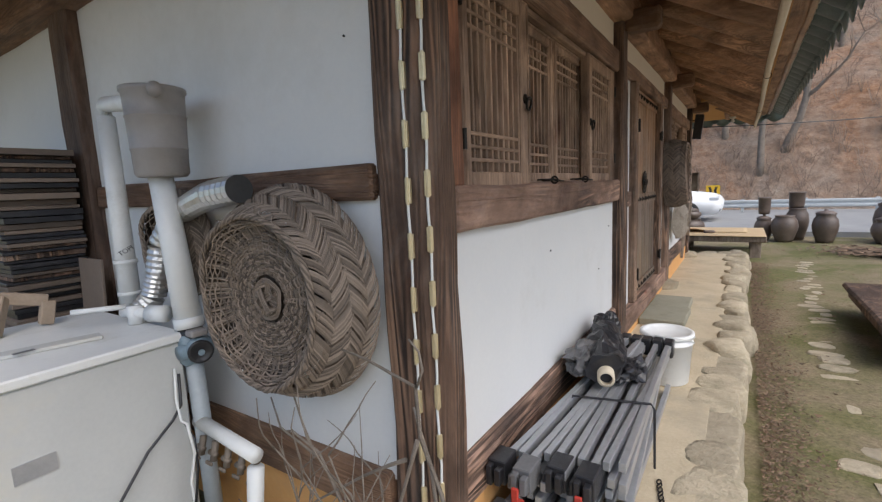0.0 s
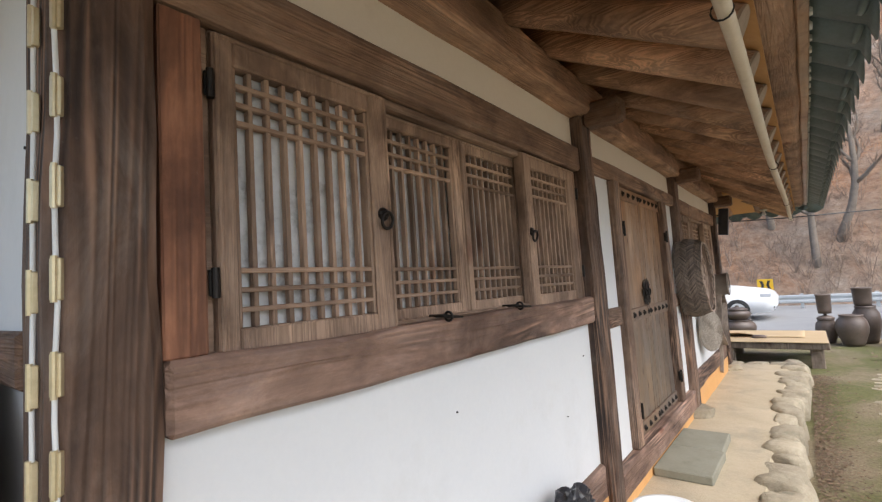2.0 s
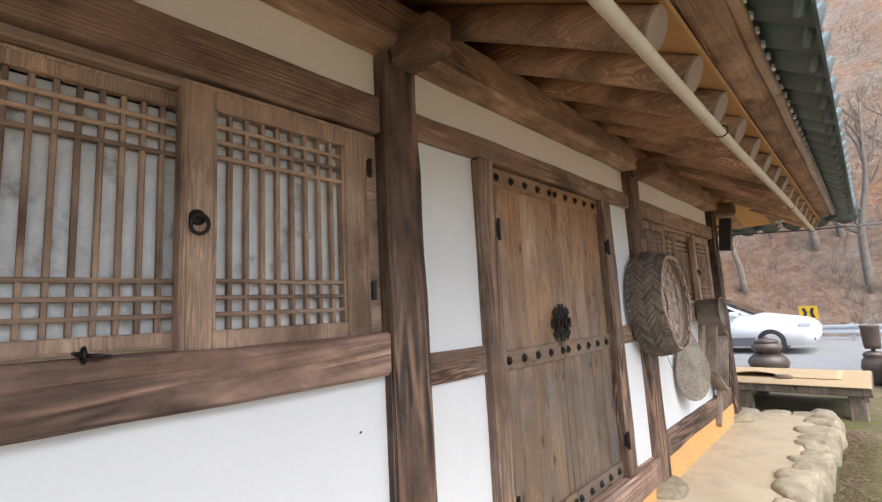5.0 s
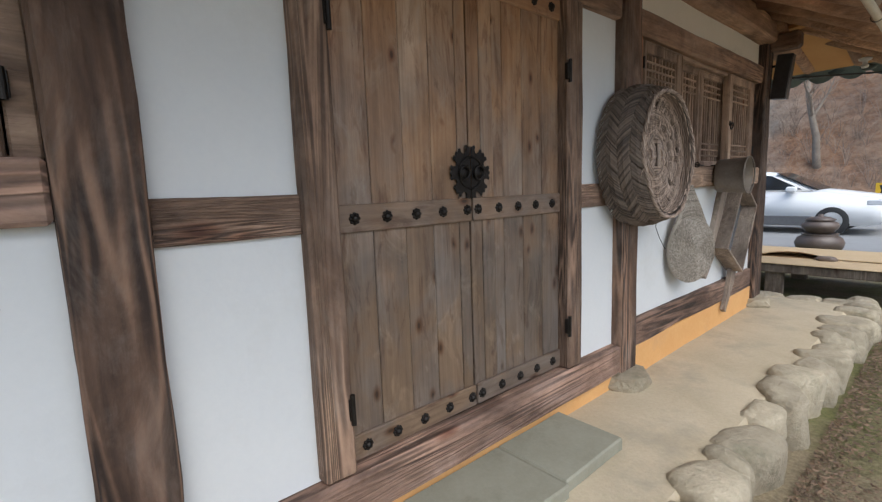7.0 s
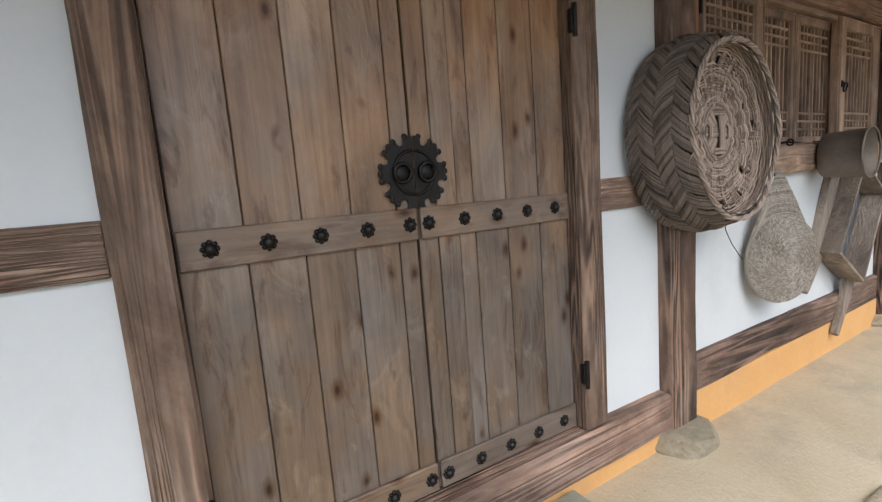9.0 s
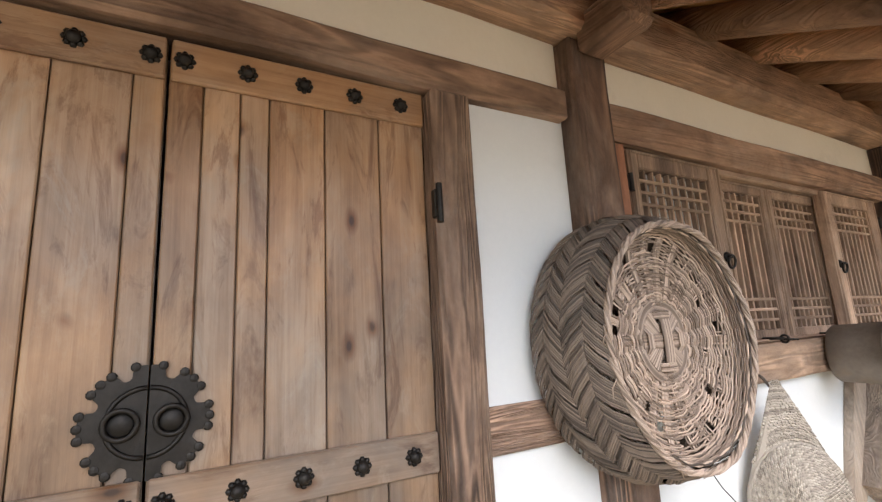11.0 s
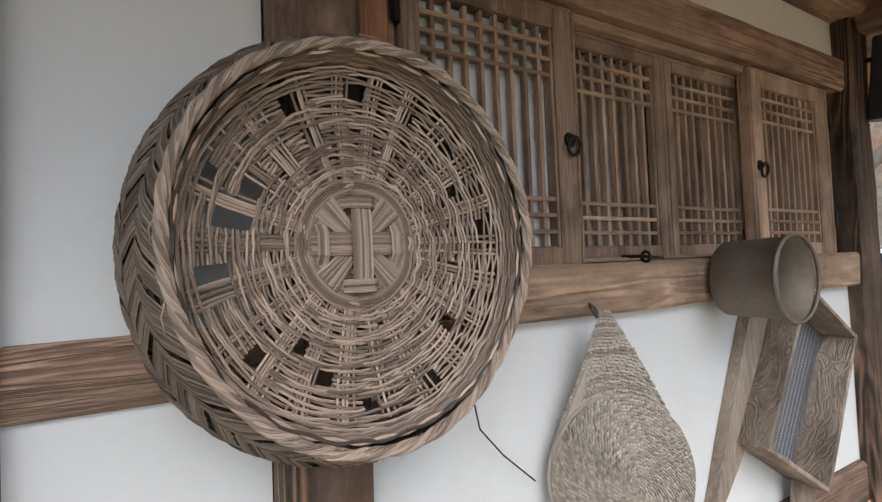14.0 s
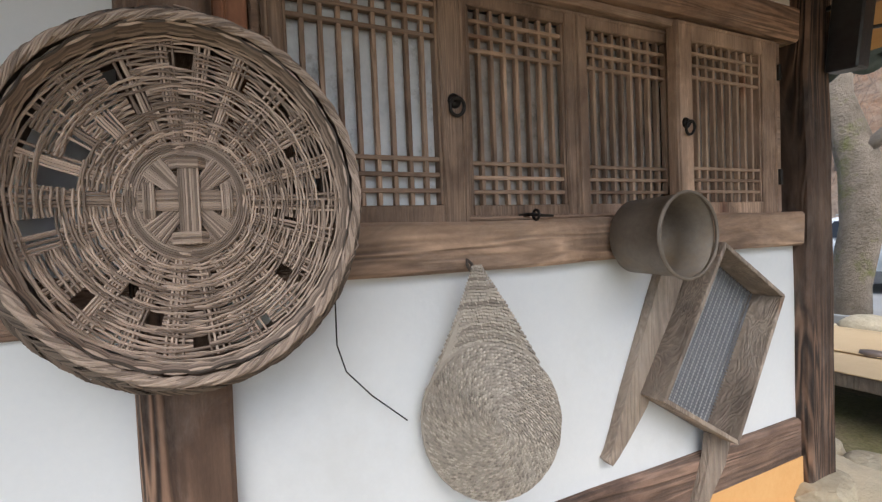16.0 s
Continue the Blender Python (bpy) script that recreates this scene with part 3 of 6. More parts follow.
solid("side_post", box(-3.15, -2.93, SY - 0.06, SY + 0.1, -0.1, 2.5, 0.012, None, 10, 0.01), M_POST, "brown post in the side wall", "post")
solid("side_plate", box(-6.5, -1.0, SY - 0.14, SY + 0.1, 2.36, 2.56, 0.012, None, 16, 0.01), M_BEAMX, "brown plate beam at the head of the side wall", "beam")

# ---- windows with lattice sashes ----
def sash(win, y0, y1, z0, z1, xf, depth, sl, sr, bars, ring, hinges, rail=0.065, paper=M_PAPER):
    """One lattice sash, a part of win: frame, every bar, paper behind, ring pull and hinges as sub-parts."""
    xb = xf - depth
    a0, a1, c0, c1 = y0 + sl, y1 - sr, z0 + rail, z1 - rail
    fr = join(box(xb, xf, y0, a0, z0, z1, 0.006), box(xb, xf, a1, y1, z0, z1, 0.006),
              box(xb, xf - 0.002, a0, a1, z0, c0, 0.005), box(xb, xf - 0.002, a0, a1, c1, z1, 0.005),
              box(xb, xf - 0.01, a0 - 0.001, a0 + 0.01, c0, c1, 0.003), box(xb, xf - 0.01, a1 - 0.01, a1 + 0.001, c0, c1, 0.003))
    fr = join(fr, *[box(xf - 0.004, xf + 0.005, a, b, c, d, 0.003) for a, b, c, d in ((y0 + 0.004, y0 + 0.016, z0 + 0.004, z1 - 0.004), (y1 - 0.016, y1 - 0.004, z0 + 0.004, z1 - 0.004), (y0 + 0.016, y1 - 0.016, z0 + 0.004, z0 + 0.016), (y0 + 0.016, y1 - 0.016, z1 - 0.016, z1 - 0.004))])
    s = part("sash", fr, M_SASH, win)
    xl = xf - 0.016
    w = 0.0132
    step = (a1 - a0) / (bars + 1)
    first = None
    for k in range(bars):
        yy = a0 + step * (k + 1)
        if first is None:
            first = part("lattice_bar", box(xl - 0.022, xl, -w / 2, w / 2, c0, c1, 0.002), M_SASH, s)
            first.matrix_basis = Matrix.Translation((0, yy, 0))
        else:
            again(first, Matrix.Translation((0, yy, 0)), s)
    H = c1 - c0
    first = None
    for zz in [c0 + H * f for f in (0.068, 0.142, 0.215)] + [c1 - H * f for f in (0.068, 0.142, 0.215)]:
        if first is None:
            first = part("lattice_cross_bar", box(xl - 0.020, xl + 0.002, a0, a1, -w / 2, w / 2, 0.002), M_SASHY, s)
            first.matrix_basis = Matrix.Translation((0, 0, zz))
        else:
            again(first, Matrix.Translation((0, 0, zz)), s)
    part("window_paper", box(xl - 0.034, xl - 0.030, a0, a1, c0, c1, 0), paper, s, "dusty pale paper and film behind the lattice")
    if ring:
        yr, zr = ring
        pts = [(xf + 0.018 + 0.004 * math.sin(k * math.pi / 10), yr + 0.024 * math.cos(k * math.pi / 10), zr - 0.022 + 0.026 * math.sin(k * math.pi / 10)) for k in range(20)]
        part("ring_pull", join(tube(pts, 0.0055, 8, True), rod((xf - 0.001, yr, zr), (xf + 0.008, yr, zr), 0.024, 0.018, 16), rod((xf, yr, zr), (xf + 0.024, yr, zr), 0.007)), M_IRON, s, "black iron ring pull", True)
    for yh, zh in hinges:
        part("hinge", join(rod((xf + 0.006, yh, zh - 0.035), (xf + 0.006, yh, zh + 0.035), 0.009), box(xf - 0.002, xf + 0.004, yh - 0.013, yh + 0.013, zh - 0.03, zh + 0.03, 0.002)), M_IRON, s, "black iron hinge")
    return s


def window(name, dy, paper):
    """A window of four sashes between two posts: two proud hinged leaves and two set back."""
    win = thing(name, (-0.86, dy + 2.5, SILL1), "four brown lattice sashes with black iron ring pulls", "window", kind="structure")
    z0, z1 = SILL1, LIN0
    xo = -0.83
    part("window_frame", join(box(-0.93, xo, 1.387 + dy, 1.414 + dy, z0, z1, 0.006), box(-0.93, xo, 3.605 + dy, 3.664 + dy, z0, z1, 0.006),
                              box(-0.93, xo, 1.414 + dy, 3.605 + dy, z0, z0 + 0.012, 0.005), box(-0.93, xo, 1.414 + dy, 3.605 + dy, z1 - 0.03, z1, 0.005)), M_SASHY, win)
    sash(win, 1.415 + dy, 1.998 + dy, z0 - 0.022, z1 - 0.008, -0.812, 0.05, 0.052, 0.083, 8, (1.957 + dy, 1.735), ((1.405 + dy, 1.53), (1.405 + dy, 2.0)), 0.072, M_PAPER)
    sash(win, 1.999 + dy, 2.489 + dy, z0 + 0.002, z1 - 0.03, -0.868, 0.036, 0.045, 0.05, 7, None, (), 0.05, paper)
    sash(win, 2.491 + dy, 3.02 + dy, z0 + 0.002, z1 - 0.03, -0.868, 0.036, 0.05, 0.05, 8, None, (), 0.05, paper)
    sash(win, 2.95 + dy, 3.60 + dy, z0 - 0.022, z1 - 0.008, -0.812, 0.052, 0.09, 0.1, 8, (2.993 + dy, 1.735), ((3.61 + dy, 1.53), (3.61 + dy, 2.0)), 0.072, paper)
    for yl in (2.215, 2.74):
        y = yl + dy
        st = join(rod((-0.86, y, z0 + 0.014), (-0.775, y, z0 + 0.014), 0.006), tube([(-0.775 + 0.016 * math.cos(a), y + 0.004, z0 + 0.012 + 0.016 * math.sin(a)) for a in [k * math.pi / 6 for k in range(12)]], 0.005, 6, True),
                  rod((-0.775, y - 0.004, z0 + 0.012), (-0.745, y + 0.05, z0 + 0.006), 0.006, 0.004))
        part("latch", st, M_IRON, win, "black iron ring latch and staple", True)
    return win


window("window_1", 0.0, M_PAPER)
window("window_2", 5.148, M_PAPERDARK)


# ---- plank door of two leaves ----
door = thing("door_1", (-0.83, 5.05, 0.28), "closed weathered plank double door with iron studs", "door", kind="structure")
ZD0, ZD1 = 0.285, 2.18
XD = -0.84
leaf_planks = {"a": (4.392, 4.552, 4.70, 4.842, 4.985, 5.047), "b": (5.053, 5.125, 5.205, 5.272, 5.41, 5.56, 5.698)}
for key, ys in leaf_planks.items():
    lf = part("door_leaf", box(XD - 0.04, XD - 0.022, ys[0], ys[-1], ZD0, ZD1, 0), M_DOOR, door)
    for y0, y1 in zip(ys, ys[1:]):
        part("plank", box(XD - 0.022, XD + random.uniform(-0.003, 0.003), y0 + 0.0015, y1 - 0.0015, ZD0, ZD1, 0.003), M_DOOR, lf)
    for z0, z1 in ((1.129, 1.228), (2.075, 2.176), (0.29, 0.385)):
        part("ledge", box(XD, XD + 0.016, ys[0] + 0.004, ys[-1] - 0.002, z0, z1, 0.004), M_DOORY, lf)
        zc = (z0 + z1) / 2
        for k in range(5):
            yy = ys[0] + (0.075 if key == "a" else 0.03) + k * (ys[-1] - ys[0] - 0.105) / 4
            st = bmesh.new()
            bmesh.ops.create_uvsphere(st, u_segments=10, v_segments=6, radius=0.016)
            for p in range(8):
                a = p * math.pi / 4
                bmesh.ops.create_uvsphere(st, u_segments=6, v_segments=4, radius=0.0075, matrix=Matrix.Translation((0.0165 * math.cos(a), 0.0165 * math.sin(a), -0.003)))
            st.transform(Matrix.Translation((XD + 0.019, yy, zc)) @ Matrix.Rotation(math.pi / 2, 4, "Y"))
            part("stud", st, M_IRON, lf, "black iron flower stud", True)
    # half of the round iron lock plate, with pierced scalloped edge and a ring
    sgn = -1 if key == "a" else 1
    pl = bmesh.new()
    N = 72
    outer = []
    for k in range(N + 1):
        a = -math.pi / 2 + math.pi * k / N
        lobes = 0.098 + 0.012 * math.tanh(4 * (math.cos(a * 8) + 0.55))
        outer.append((lobes * math.cos(a), lobes * math.sin(a)))
    fr = [pl.verts.new((0.004, sgn * (y + 0.002), z)) for y, z in outer]
    bk = [pl.verts.new((0.0, sgn * (y + 0.002), z)) for y, z in outer]
    c1, c2 = pl.verts.new((0.006, sgn * 0.002, 0)), pl.verts.new((0, sgn * 0.002, 0))
    for k in range(N):
        pl.faces.new((c1, fr[k], fr[k + 1]))
        pl.faces.new((fr[k], bk[k], bk[k + 1], fr[k + 1]))
    for k in range(5):
        a = -math.pi / 2 + math.pi * k / 4
        for da in ((-0.2, 0.0, 0.2) if 0 < k < 4 else ((0.2,) if k == 0 else (-0.2,))):
            bmesh.ops.create_uvsphere(pl, u_segments=8, v_segments=5, radius=0.0095, matrix=Matrix.Translation((0.003, sgn * (0.002 + 0.109 * math.cos(a + da)), 0.109 * math.sin(a + da))) @ Matrix.Diagonal((0.35, 1, 1, 1)))
    bmesh.ops.recalc_face_normals(pl, faces=pl.faces)
    pl.transform(Matrix.Translation((XD + 0.006, 5.05, 1.335)))
    lp = part("lock_plate", pl, M_IRON, lf, "scalloped black iron lock plate")
    part("ring", tube([(XD + 0.02 + 0.004 * math.sin(t), 5.05 + sgn * 0.043 + 0.028 * math.cos(t), 1.335 + 0.028 * math.sin(t)) for t in [k * math.pi / 10 for k in range(20)]], 0.0055, 8, True), M_IRON, lp, "black iron ring", True)
    part("boss", join(rod((XD + 0.005, 5.05 + sgn * 0.043, 1.335), (XD + 0.018, 5.05 + sgn * 0.043, 1.335), 0.03, 0.02, 16), tube([(XD + 0.012, 5.05 + sgn * (0.003 + 0.066 * math.cos(t)), 1.335 + 0.066 * math.sin(t)) for t in [(-0.5 + k / 14) * math.pi for k in range(15)]], 0.005, 6)), M_IRON, lp, "", True)
    yh = 4.385 if key == "a" else 5.705
    for zh in (0.52, 1.83):
        part("hinge", join(rod((XD + 0.07, yh, zh - 0.055), (XD + 0.07, yh, zh + 0.055), 0.009), box(XD + 0.045, XD + 0.068, yh - 0.013, yh + 0.013, zh - 0.04, zh + 0.04, 0.003)), M_IRON, lf, "black iron strap hinge")

# ---- brass folding hinges on the corner post ----
strip = thing("hinge_strip", (-0.86, 1.08, 1.3), "two long columns of brass folding hinges on the corner post", "hinge")
for xh, yh, turn in ((-0.824, 1.10, 0.0), (-0.772, 1.118, 42.0)):
    base = Matrix.Translation((xh, yh, 0)) @ Matrix.Rotation(radians(turn), 4, "Z")
    part("thin_cord", tube([base @ Vector((0.003 * math.sin(k * 1.9), -0.008, 0.1 + k * 0.1)) for k in range(24)], 0.0045, 6), M_PVC, strip, "thin pale cord", True)
    for k in range(14):
        z = 0.22 + k * 0.163 + (0.0 if turn == 0 else 0.02)
        part("brass_hinge", join(box(-0.0095, 0.0095, -0.012, 0.0, z - 0.037, z + 0.037, 0.002, base), rod(base @ Vector((0, -0.012, z - 0.04)), base @ Vector((0, -0.012, z + 0.04)), 0.0055, None, 8)), M_BRASS, strip)

# ---- eaves ----
Y0R, Y1R = 0.0, 10.15
roof = thing("roof", (-0.3, 5.0, 2.5), "tiled roof with timber eaves and clay soffit", "roof", kind="structure")
y = Y0R + 0.13
while y < Y1R - 0.1:
    bm = tube([(-0.95, 0, 2.86), (-0.4, 0, 2.58), (-0.1, 0, 2.415), (0.15, 0, 2.283)], 0.074, 12)
    for v in bm.verts:
        v.co += noise.noise_vector(v.co * 4 + Vector((0, y, 0))) * 0.008
    r = part("rafter", bm, M_RAFTER, roof, "", True)
    r.matrix_basis = Matrix.Translation((0, y, 0))
    part("rafter_end", rod((0.148, y, 2.284), (0.158, y, 2.279), 0.073, 0.071, 16), M_ENDGRAIN, r, "pale sawn rafter end")
    y += 0.43
part("soffit", box(-1.0, 0.2, Y0R, Y1R, 0, 0.03, 0, Matrix(((1, 0, 0, 0), (0, 1, 0, 0), (-0.52, 0, 1, 2.435), (0, 0, 0, 1)))), M_SOFFIT, roof, "ochre clay plaster between the rafters")
part("eaves_board", box(0.165, 0.31, Y0R, Y1R, 2.385, 2.47, 0.03, None, 30, 0.016), M_EAVES, roof, "rough rounded timber eaves board")
part("tile_batten", box(0.31, 0.352, Y0R - 0.05, Y1R + 0.05, 2.402, 2.45, 0.006, None, 20, 0.006), M_DOORY, roof, "reddish batten below the tiles")
plug = None
for k in range(int((Y1R - Y0R) / 0.1325)):
    m = Matrix.Translation((0.352, Y0R + 0.06 + 0.1325 * k, 2.43)) @ Matrix.Rotation(random.uniform(-0.2, 0.2), 4, "X")
    if plug is None:
        plug = part("mortar_plug", rock(0.014, 0.026, 0.013, 400, 1, 0.4), M_PVC, roof, "white lime mortar under a tile")
        plug.matrix_basis = m
    else:
        again(plug, m, roof)
part("roof_deck", box(-3.6, 0.33, Y0R - 0.05, Y1R + 0.05, 0, 0.04, 0, Matrix.Translation((0, 0, 2.93)) @ Matrix(((1, 0, 0, 0), (0, 1, 0, 0), (-0.5, 0, 1, -0.27), (0, 0, 0, 1)))), M_TILE, roof)
def slope_m(x_at, z_at, gx, gy):
    """A shear that tilts a flat slab: z rises by gx and gy for each metre along x and y, and is z_at at x_at."""
    return Matrix(((1, 0, 0, 0), (0, 1, 0, 0), (gx, gy, 1, z_at - gx * x_at), (0, 0, 0, 1)))


part("back_deck", box(-7.6, -3.6, Y0R - 0.05, Y1R + 0.05, 0, 0.04, 0, slope_m(-3.6, 4.53, 0.5, 0)), M_TILE, roof)
part("ridge", rod((-3.6, Y0R - 0.1, 4.6), (-3.6, Y1R + 0.1, 4.6), 0.14, None, 12), M_TILE, roof, "dark tiled ridge")
for yy in (Y0R, Y1R):
    bm = bmesh.new()
    tri = [bm.verts.new((x, yy + (0.12 if yy < 1 else -0.12), z)) for x, z in ((-0.9, 2.85), (-6.6, 2.95), (-3.6, 4.5))]
    bm.faces.new(tri)
    ex = bmesh.ops.extrude_face_region(bm, geom=bm.faces[:])
    bmesh.ops.translate(bm, verts=[w for w in ex["geom"] if isinstance(w, bmesh.types.BMVert)], vec=(0, 0.06, 0))
    bmesh.ops.recalc_face_normals(bm, faces=bm.faces)
    part("gable", bm, M_PLASTER, roof, "white plaster gable")
bm = bmesh.new()
yy = Y0R
while yy < Y1R + 0.05:
    sweep(bm, [(-0.1, yy, 3.0), (-3.5, yy, 4.68)], 0.06, 6)
    yy += 0.265
tagged(part("tile_ridges", bm, M_TILE, roof, "rows of convex tiles up the slope", True), kind="stuff")
pitch = 0.265
nt = int((Y1R - Y0R) / pitch)
cap, pan = None, None
for k in range(nt):
    y = Y0R + pitch * (k + 0.5)
    if cap is None:
        bm = bmesh.new()
        N = 8
        for j, (xa, xb, za, zb) in enumerate(((0.515, 0.22, 2.40, 2.56), (0.26, -0.1, 2.57, 2.75))):
            A = [bm.verts.new((xa, 0.075 * math.cos(math.pi * i / N), za + 0.07 * math.sin(math.pi * i / N))) for i in range(N + 1)]
            B = [bm.verts.new((xb, 0.065 * math.cos(math.pi * i / N), zb + 0.06 * math.sin(math.pi * i / N))) for i in range(N + 1)]
            for i in range(N):
                bm.faces.new((A[i], A[i + 1], B[i + 1], B[i]))
            bm.faces.new(A[::-1])
        d = rod((0.508, 0, 2.41), (0.526, 0, 2.40), 0.08, 0.076, 16)
        cap = part("roof_tile", join(bm, d), M_TILE, roof, "", True)
        cap.matrix_basis = Matrix.Translation((0, y, 0))
        bm = bmesh.new()
        N = 10
        rows = []
        for x, z in ((0.535, 2.345), (0.52, 2.385), (0.385, 2.475), (0.2, 2.585), (-0.1, 2.74)):
            rows.append([bm.verts.new((x, pitch * (i / N - 0.5) * 1.02, z + 0.055 * (2 * i / N - 1) ** 2 - 0.035 - (0.03 * (1 - (2 * i / N - 1) ** 2) if x > 0.53 else 0))) for i in range(N + 1)])
        for A, B in zip(rows, rows[1:]):
            for i in range(N):
                bm.faces.new((A[i], A[i + 1], B[i + 1], B[i]))
        ext = bmesh.ops.extrude_face_region(bm, geom=bm.faces[:])
        bmesh.ops.translate(bm, verts=[v for v in ext["geom"] if isinstance(v, bmesh.types.BMVert)], vec=(0, 0, 0.014))
        pan = part("channel_tile", bm, M_TILE, roof, "", True)
        pan.matrix_basis = Matrix.Translation((0, y + pitch / 2, 0))
    else:
        again(cap, Matrix.Translation((0, y, 0)), roof)
        again(pan, Matrix.Translation((0, y + pitch / 2, 0)), roof)
# far side eaves: rafters running out along y past the last post
for k in range(8):
    x = -0.28 - k * 0.42
    part("rafter", tube([(x, 8.9, 2.66), (x, 10.2, 2.43)], 0.055, 10), M_RAFTER, roof, "", True)
part("far_soffit", box(-4.5, 0.2, 9.05, 10.3, 0, 0.03, 0, Matrix.Translation((0, 0, 2.62)) @ Matrix(((1, 0, 0, 0), (0, 1, 0, 0), (0, -0.17, 1, 1.54), (0, 0, 0, 1)))), M_SOFFIT, roof, "ochre clay soffit of the far eaves")
part("far_eaves_board", box(-4.5, 0.2, 10.2, 10.28, 2.43, 2.5, 0.01, None, 12, 0.01), M_BEAMX, roof)
for k in range(17):
    m = Matrix.Translation((0.3 - k * 0.265, 10.42 - 0.54, 0.01)) @ Matrix.Rotation(math.pi / 2, 4, "Z")
    again(cap, m, roof)
    again(pan, Matrix.Translation((0.1325, 0, 0)) @ m, roof)
solid("far_purlin", box(-6.0, -0.97, 8.95, 9.15, PUR0, PUR1, 0.02), M_BEAMX, "brown purlin of the far side eaves", "beam")
# near side eaves
part("near_soffit", box(-6.5, -0.2, 0.0, 1.1, 0, 0.03, 0, Matrix.Translation((0, 0, 2.55)) @ Matrix(((1, 0, 0, 0), (0, 1, 0, 0), (0, 0.3, 1, 0.0), (0, 0, 0, 1)))), M_SOFFIT, roof)
for k in range(12):
    x = -0.9 - k * 0.45
    part("rafter", tube([(x, 1.2, 2.80), (x, 0.05, 2.46)], 0.066, 10), M_RAFTER, roof, "", True)
pole = thing("eaves_pole", (0.12, 6.0, 2.3), "long cream painted pole hung under the rafter ends", "pole")
part("pole", tube([(0.137 + 0.006 * math.sin(t * 1.3), 1.2 + t, 2.187 + 0.004 * math.sin(t * 0.9)) for t in [j * 0.44 for j in range(21)]], 0.022, 10), M_POLE, pole, "", True)
for yy in (2.35, 4.9, 7.5, 9.6):
    part("hanger_wire", tube([(0.137 + 0.028 * math.cos(q), yy, 2.187 + 0.028 * math.sin(q)) for q in [j * math.pi / 6 for j in range(12)]], 0.003, 5, True), M_IRON, pole)

# ---- kerb of field stones ----
kerb = thing("kerb", (0.0, 3.0, -0.2), "row of rough pale field stones edging the terrace", "kerb", kind="structure")
y, k = -3.4, 0
while y < 9.7:
    near = y < 3.9          # flat stones flush with the terrace here, rounder boulders past the door
    ln = random.uniform(0.2, 0.46) if near else random.uniform(0.16, 0.4)
    if near:
        bm = rock(random.uniform(0.13, 0.17), ln * 0.66, 0.16, k + 1, 3, 0.16)
        m = Matrix.Translation((-0.075 + random.uniform(-0.02, 0.02), y + ln / 2, -0.158 + random.uniform(-0.012, 0.008))) @ Matrix.Rotation(random.uniform(-0.1, 0.1), 4, "Z")
    else:
        bm = rock(random.uniform(0.1, 0.19), ln * random.uniform(0.5, 0.62), random.uniform(0.14, 0.18), k + 1, 3, random.uniform(0.35, 0.6))
        m = Matrix.Translation((-0.045 + random.uniform(-0.035, 0.035), y + ln / 2, -0.122 + random.uniform(-0.022, 0.012))) @ Matrix.Rotation(random.uniform(-0.45, 0.45), 4, "Z") @ Matrix.Rotation(random.uniform(-0.08, 0.08), 4, "X")
    part("kerb_stone", bm, M_STONE, kerb, "", True).matrix_basis = m
    y += ln
    k += 1
for k in range(4):
    s = part("kerb_stone", rock(0.16, 0.15, 0.15, k + 60, 3, 0.45), M_STONE, kerb, "", True)
    s.matrix_basis = Matrix.Translation((-0.2 - k * 0.3, 9.62, -0.13))
slab = thing("door_step", (-0.55, 5.2, 0.0), "two beige-grey stone slabs laid as a door step", "step")
for y0, y1, x1 in ((4.58, 5.14, -0.40), (5.145, 5.62, -0.42)):
    part("slab", box(-0.79, x1, y0, y1, 0.0, 0.065, 0.008, None, 6, 0.008), M_SLAB, slab)


# ---- woven things ----
def hump(x, a, b):
    t = min(1.0, max(0.0, (x - a) / (b - a)))
    return t * t * (3 - 2 * t)


def woven_disc(R, r0, lift, rnd, holes, spacing=0.0074, groups=22, strand=0.0036):
    """Spokes in bundles and rings that pass over and under them; holes are (angle, half width, r from, r to)."""
    out = []

    def h(r):
        return lift * hump(r / R, 0.78, 1.0) - 0.012 * (1 - r / R)

    for g in range(groups):
        a0 = 2 * math.pi * g / groups + rnd.uniform(-0.03, 0.03)
        for s in (-2.0, -1.0, 0.0, 1.0, 2.0):
            pts = []
            rr = r0
            bend = rnd.uniform(-0.02, 0.02)
            while rr < R:
                off = s * (0.0036 + 0.0048 * rr / R) + rnd.uniform(-0.001, 0.001) + bend * (rr / R) ** 3 * 0.4
                c, d = math.cos(a0), math.sin(a0)
                pts.append((c * rr - d * off, d * rr + c * off, h(rr) + rnd.uniform(-0.0015, 0.0015)))
                rr += 0.032
            out.append(("spoke", tube(pts, strand, 4)))
    rr, par = r0 + 0.004, 0
    while rr < R - 0.004:
        run, steps = [], groups * 5
        jit = rnd.uniform(-0.002, 0.002)
        for k in range(steps + 1):
            a = 2 * math.pi * k / steps
            gone = any(abs((a - ha + math.pi) % (2 * math.pi) - math.pi) < hw * 0.72 and ra < rr / R < rb for ha, hw, ra, rb in holes)
            q = rr + jit + 0.003 * math.sin(a * 5 + par * 0.7) + rnd.uniform(-0.0014, 0.0014)
            w = h(rr) + 0.0062 * math.cos(groups / 2 * a + par * math.pi)
            if gone or rnd.random() < 0.006:
                if len(run) > 2:
                    out.append(("weft", tube(run, strand * 0.9, 4)))
                run = []
            else:
                run.append((q * math.cos(a), q * math.sin(a), w))
        if len(run) > 2:
            out.append(("weft", tube(run, strand * 0.9, 4)))
        par += 1
        rr += spacing * rnd.uniform(0.8, 1.15)
    return out


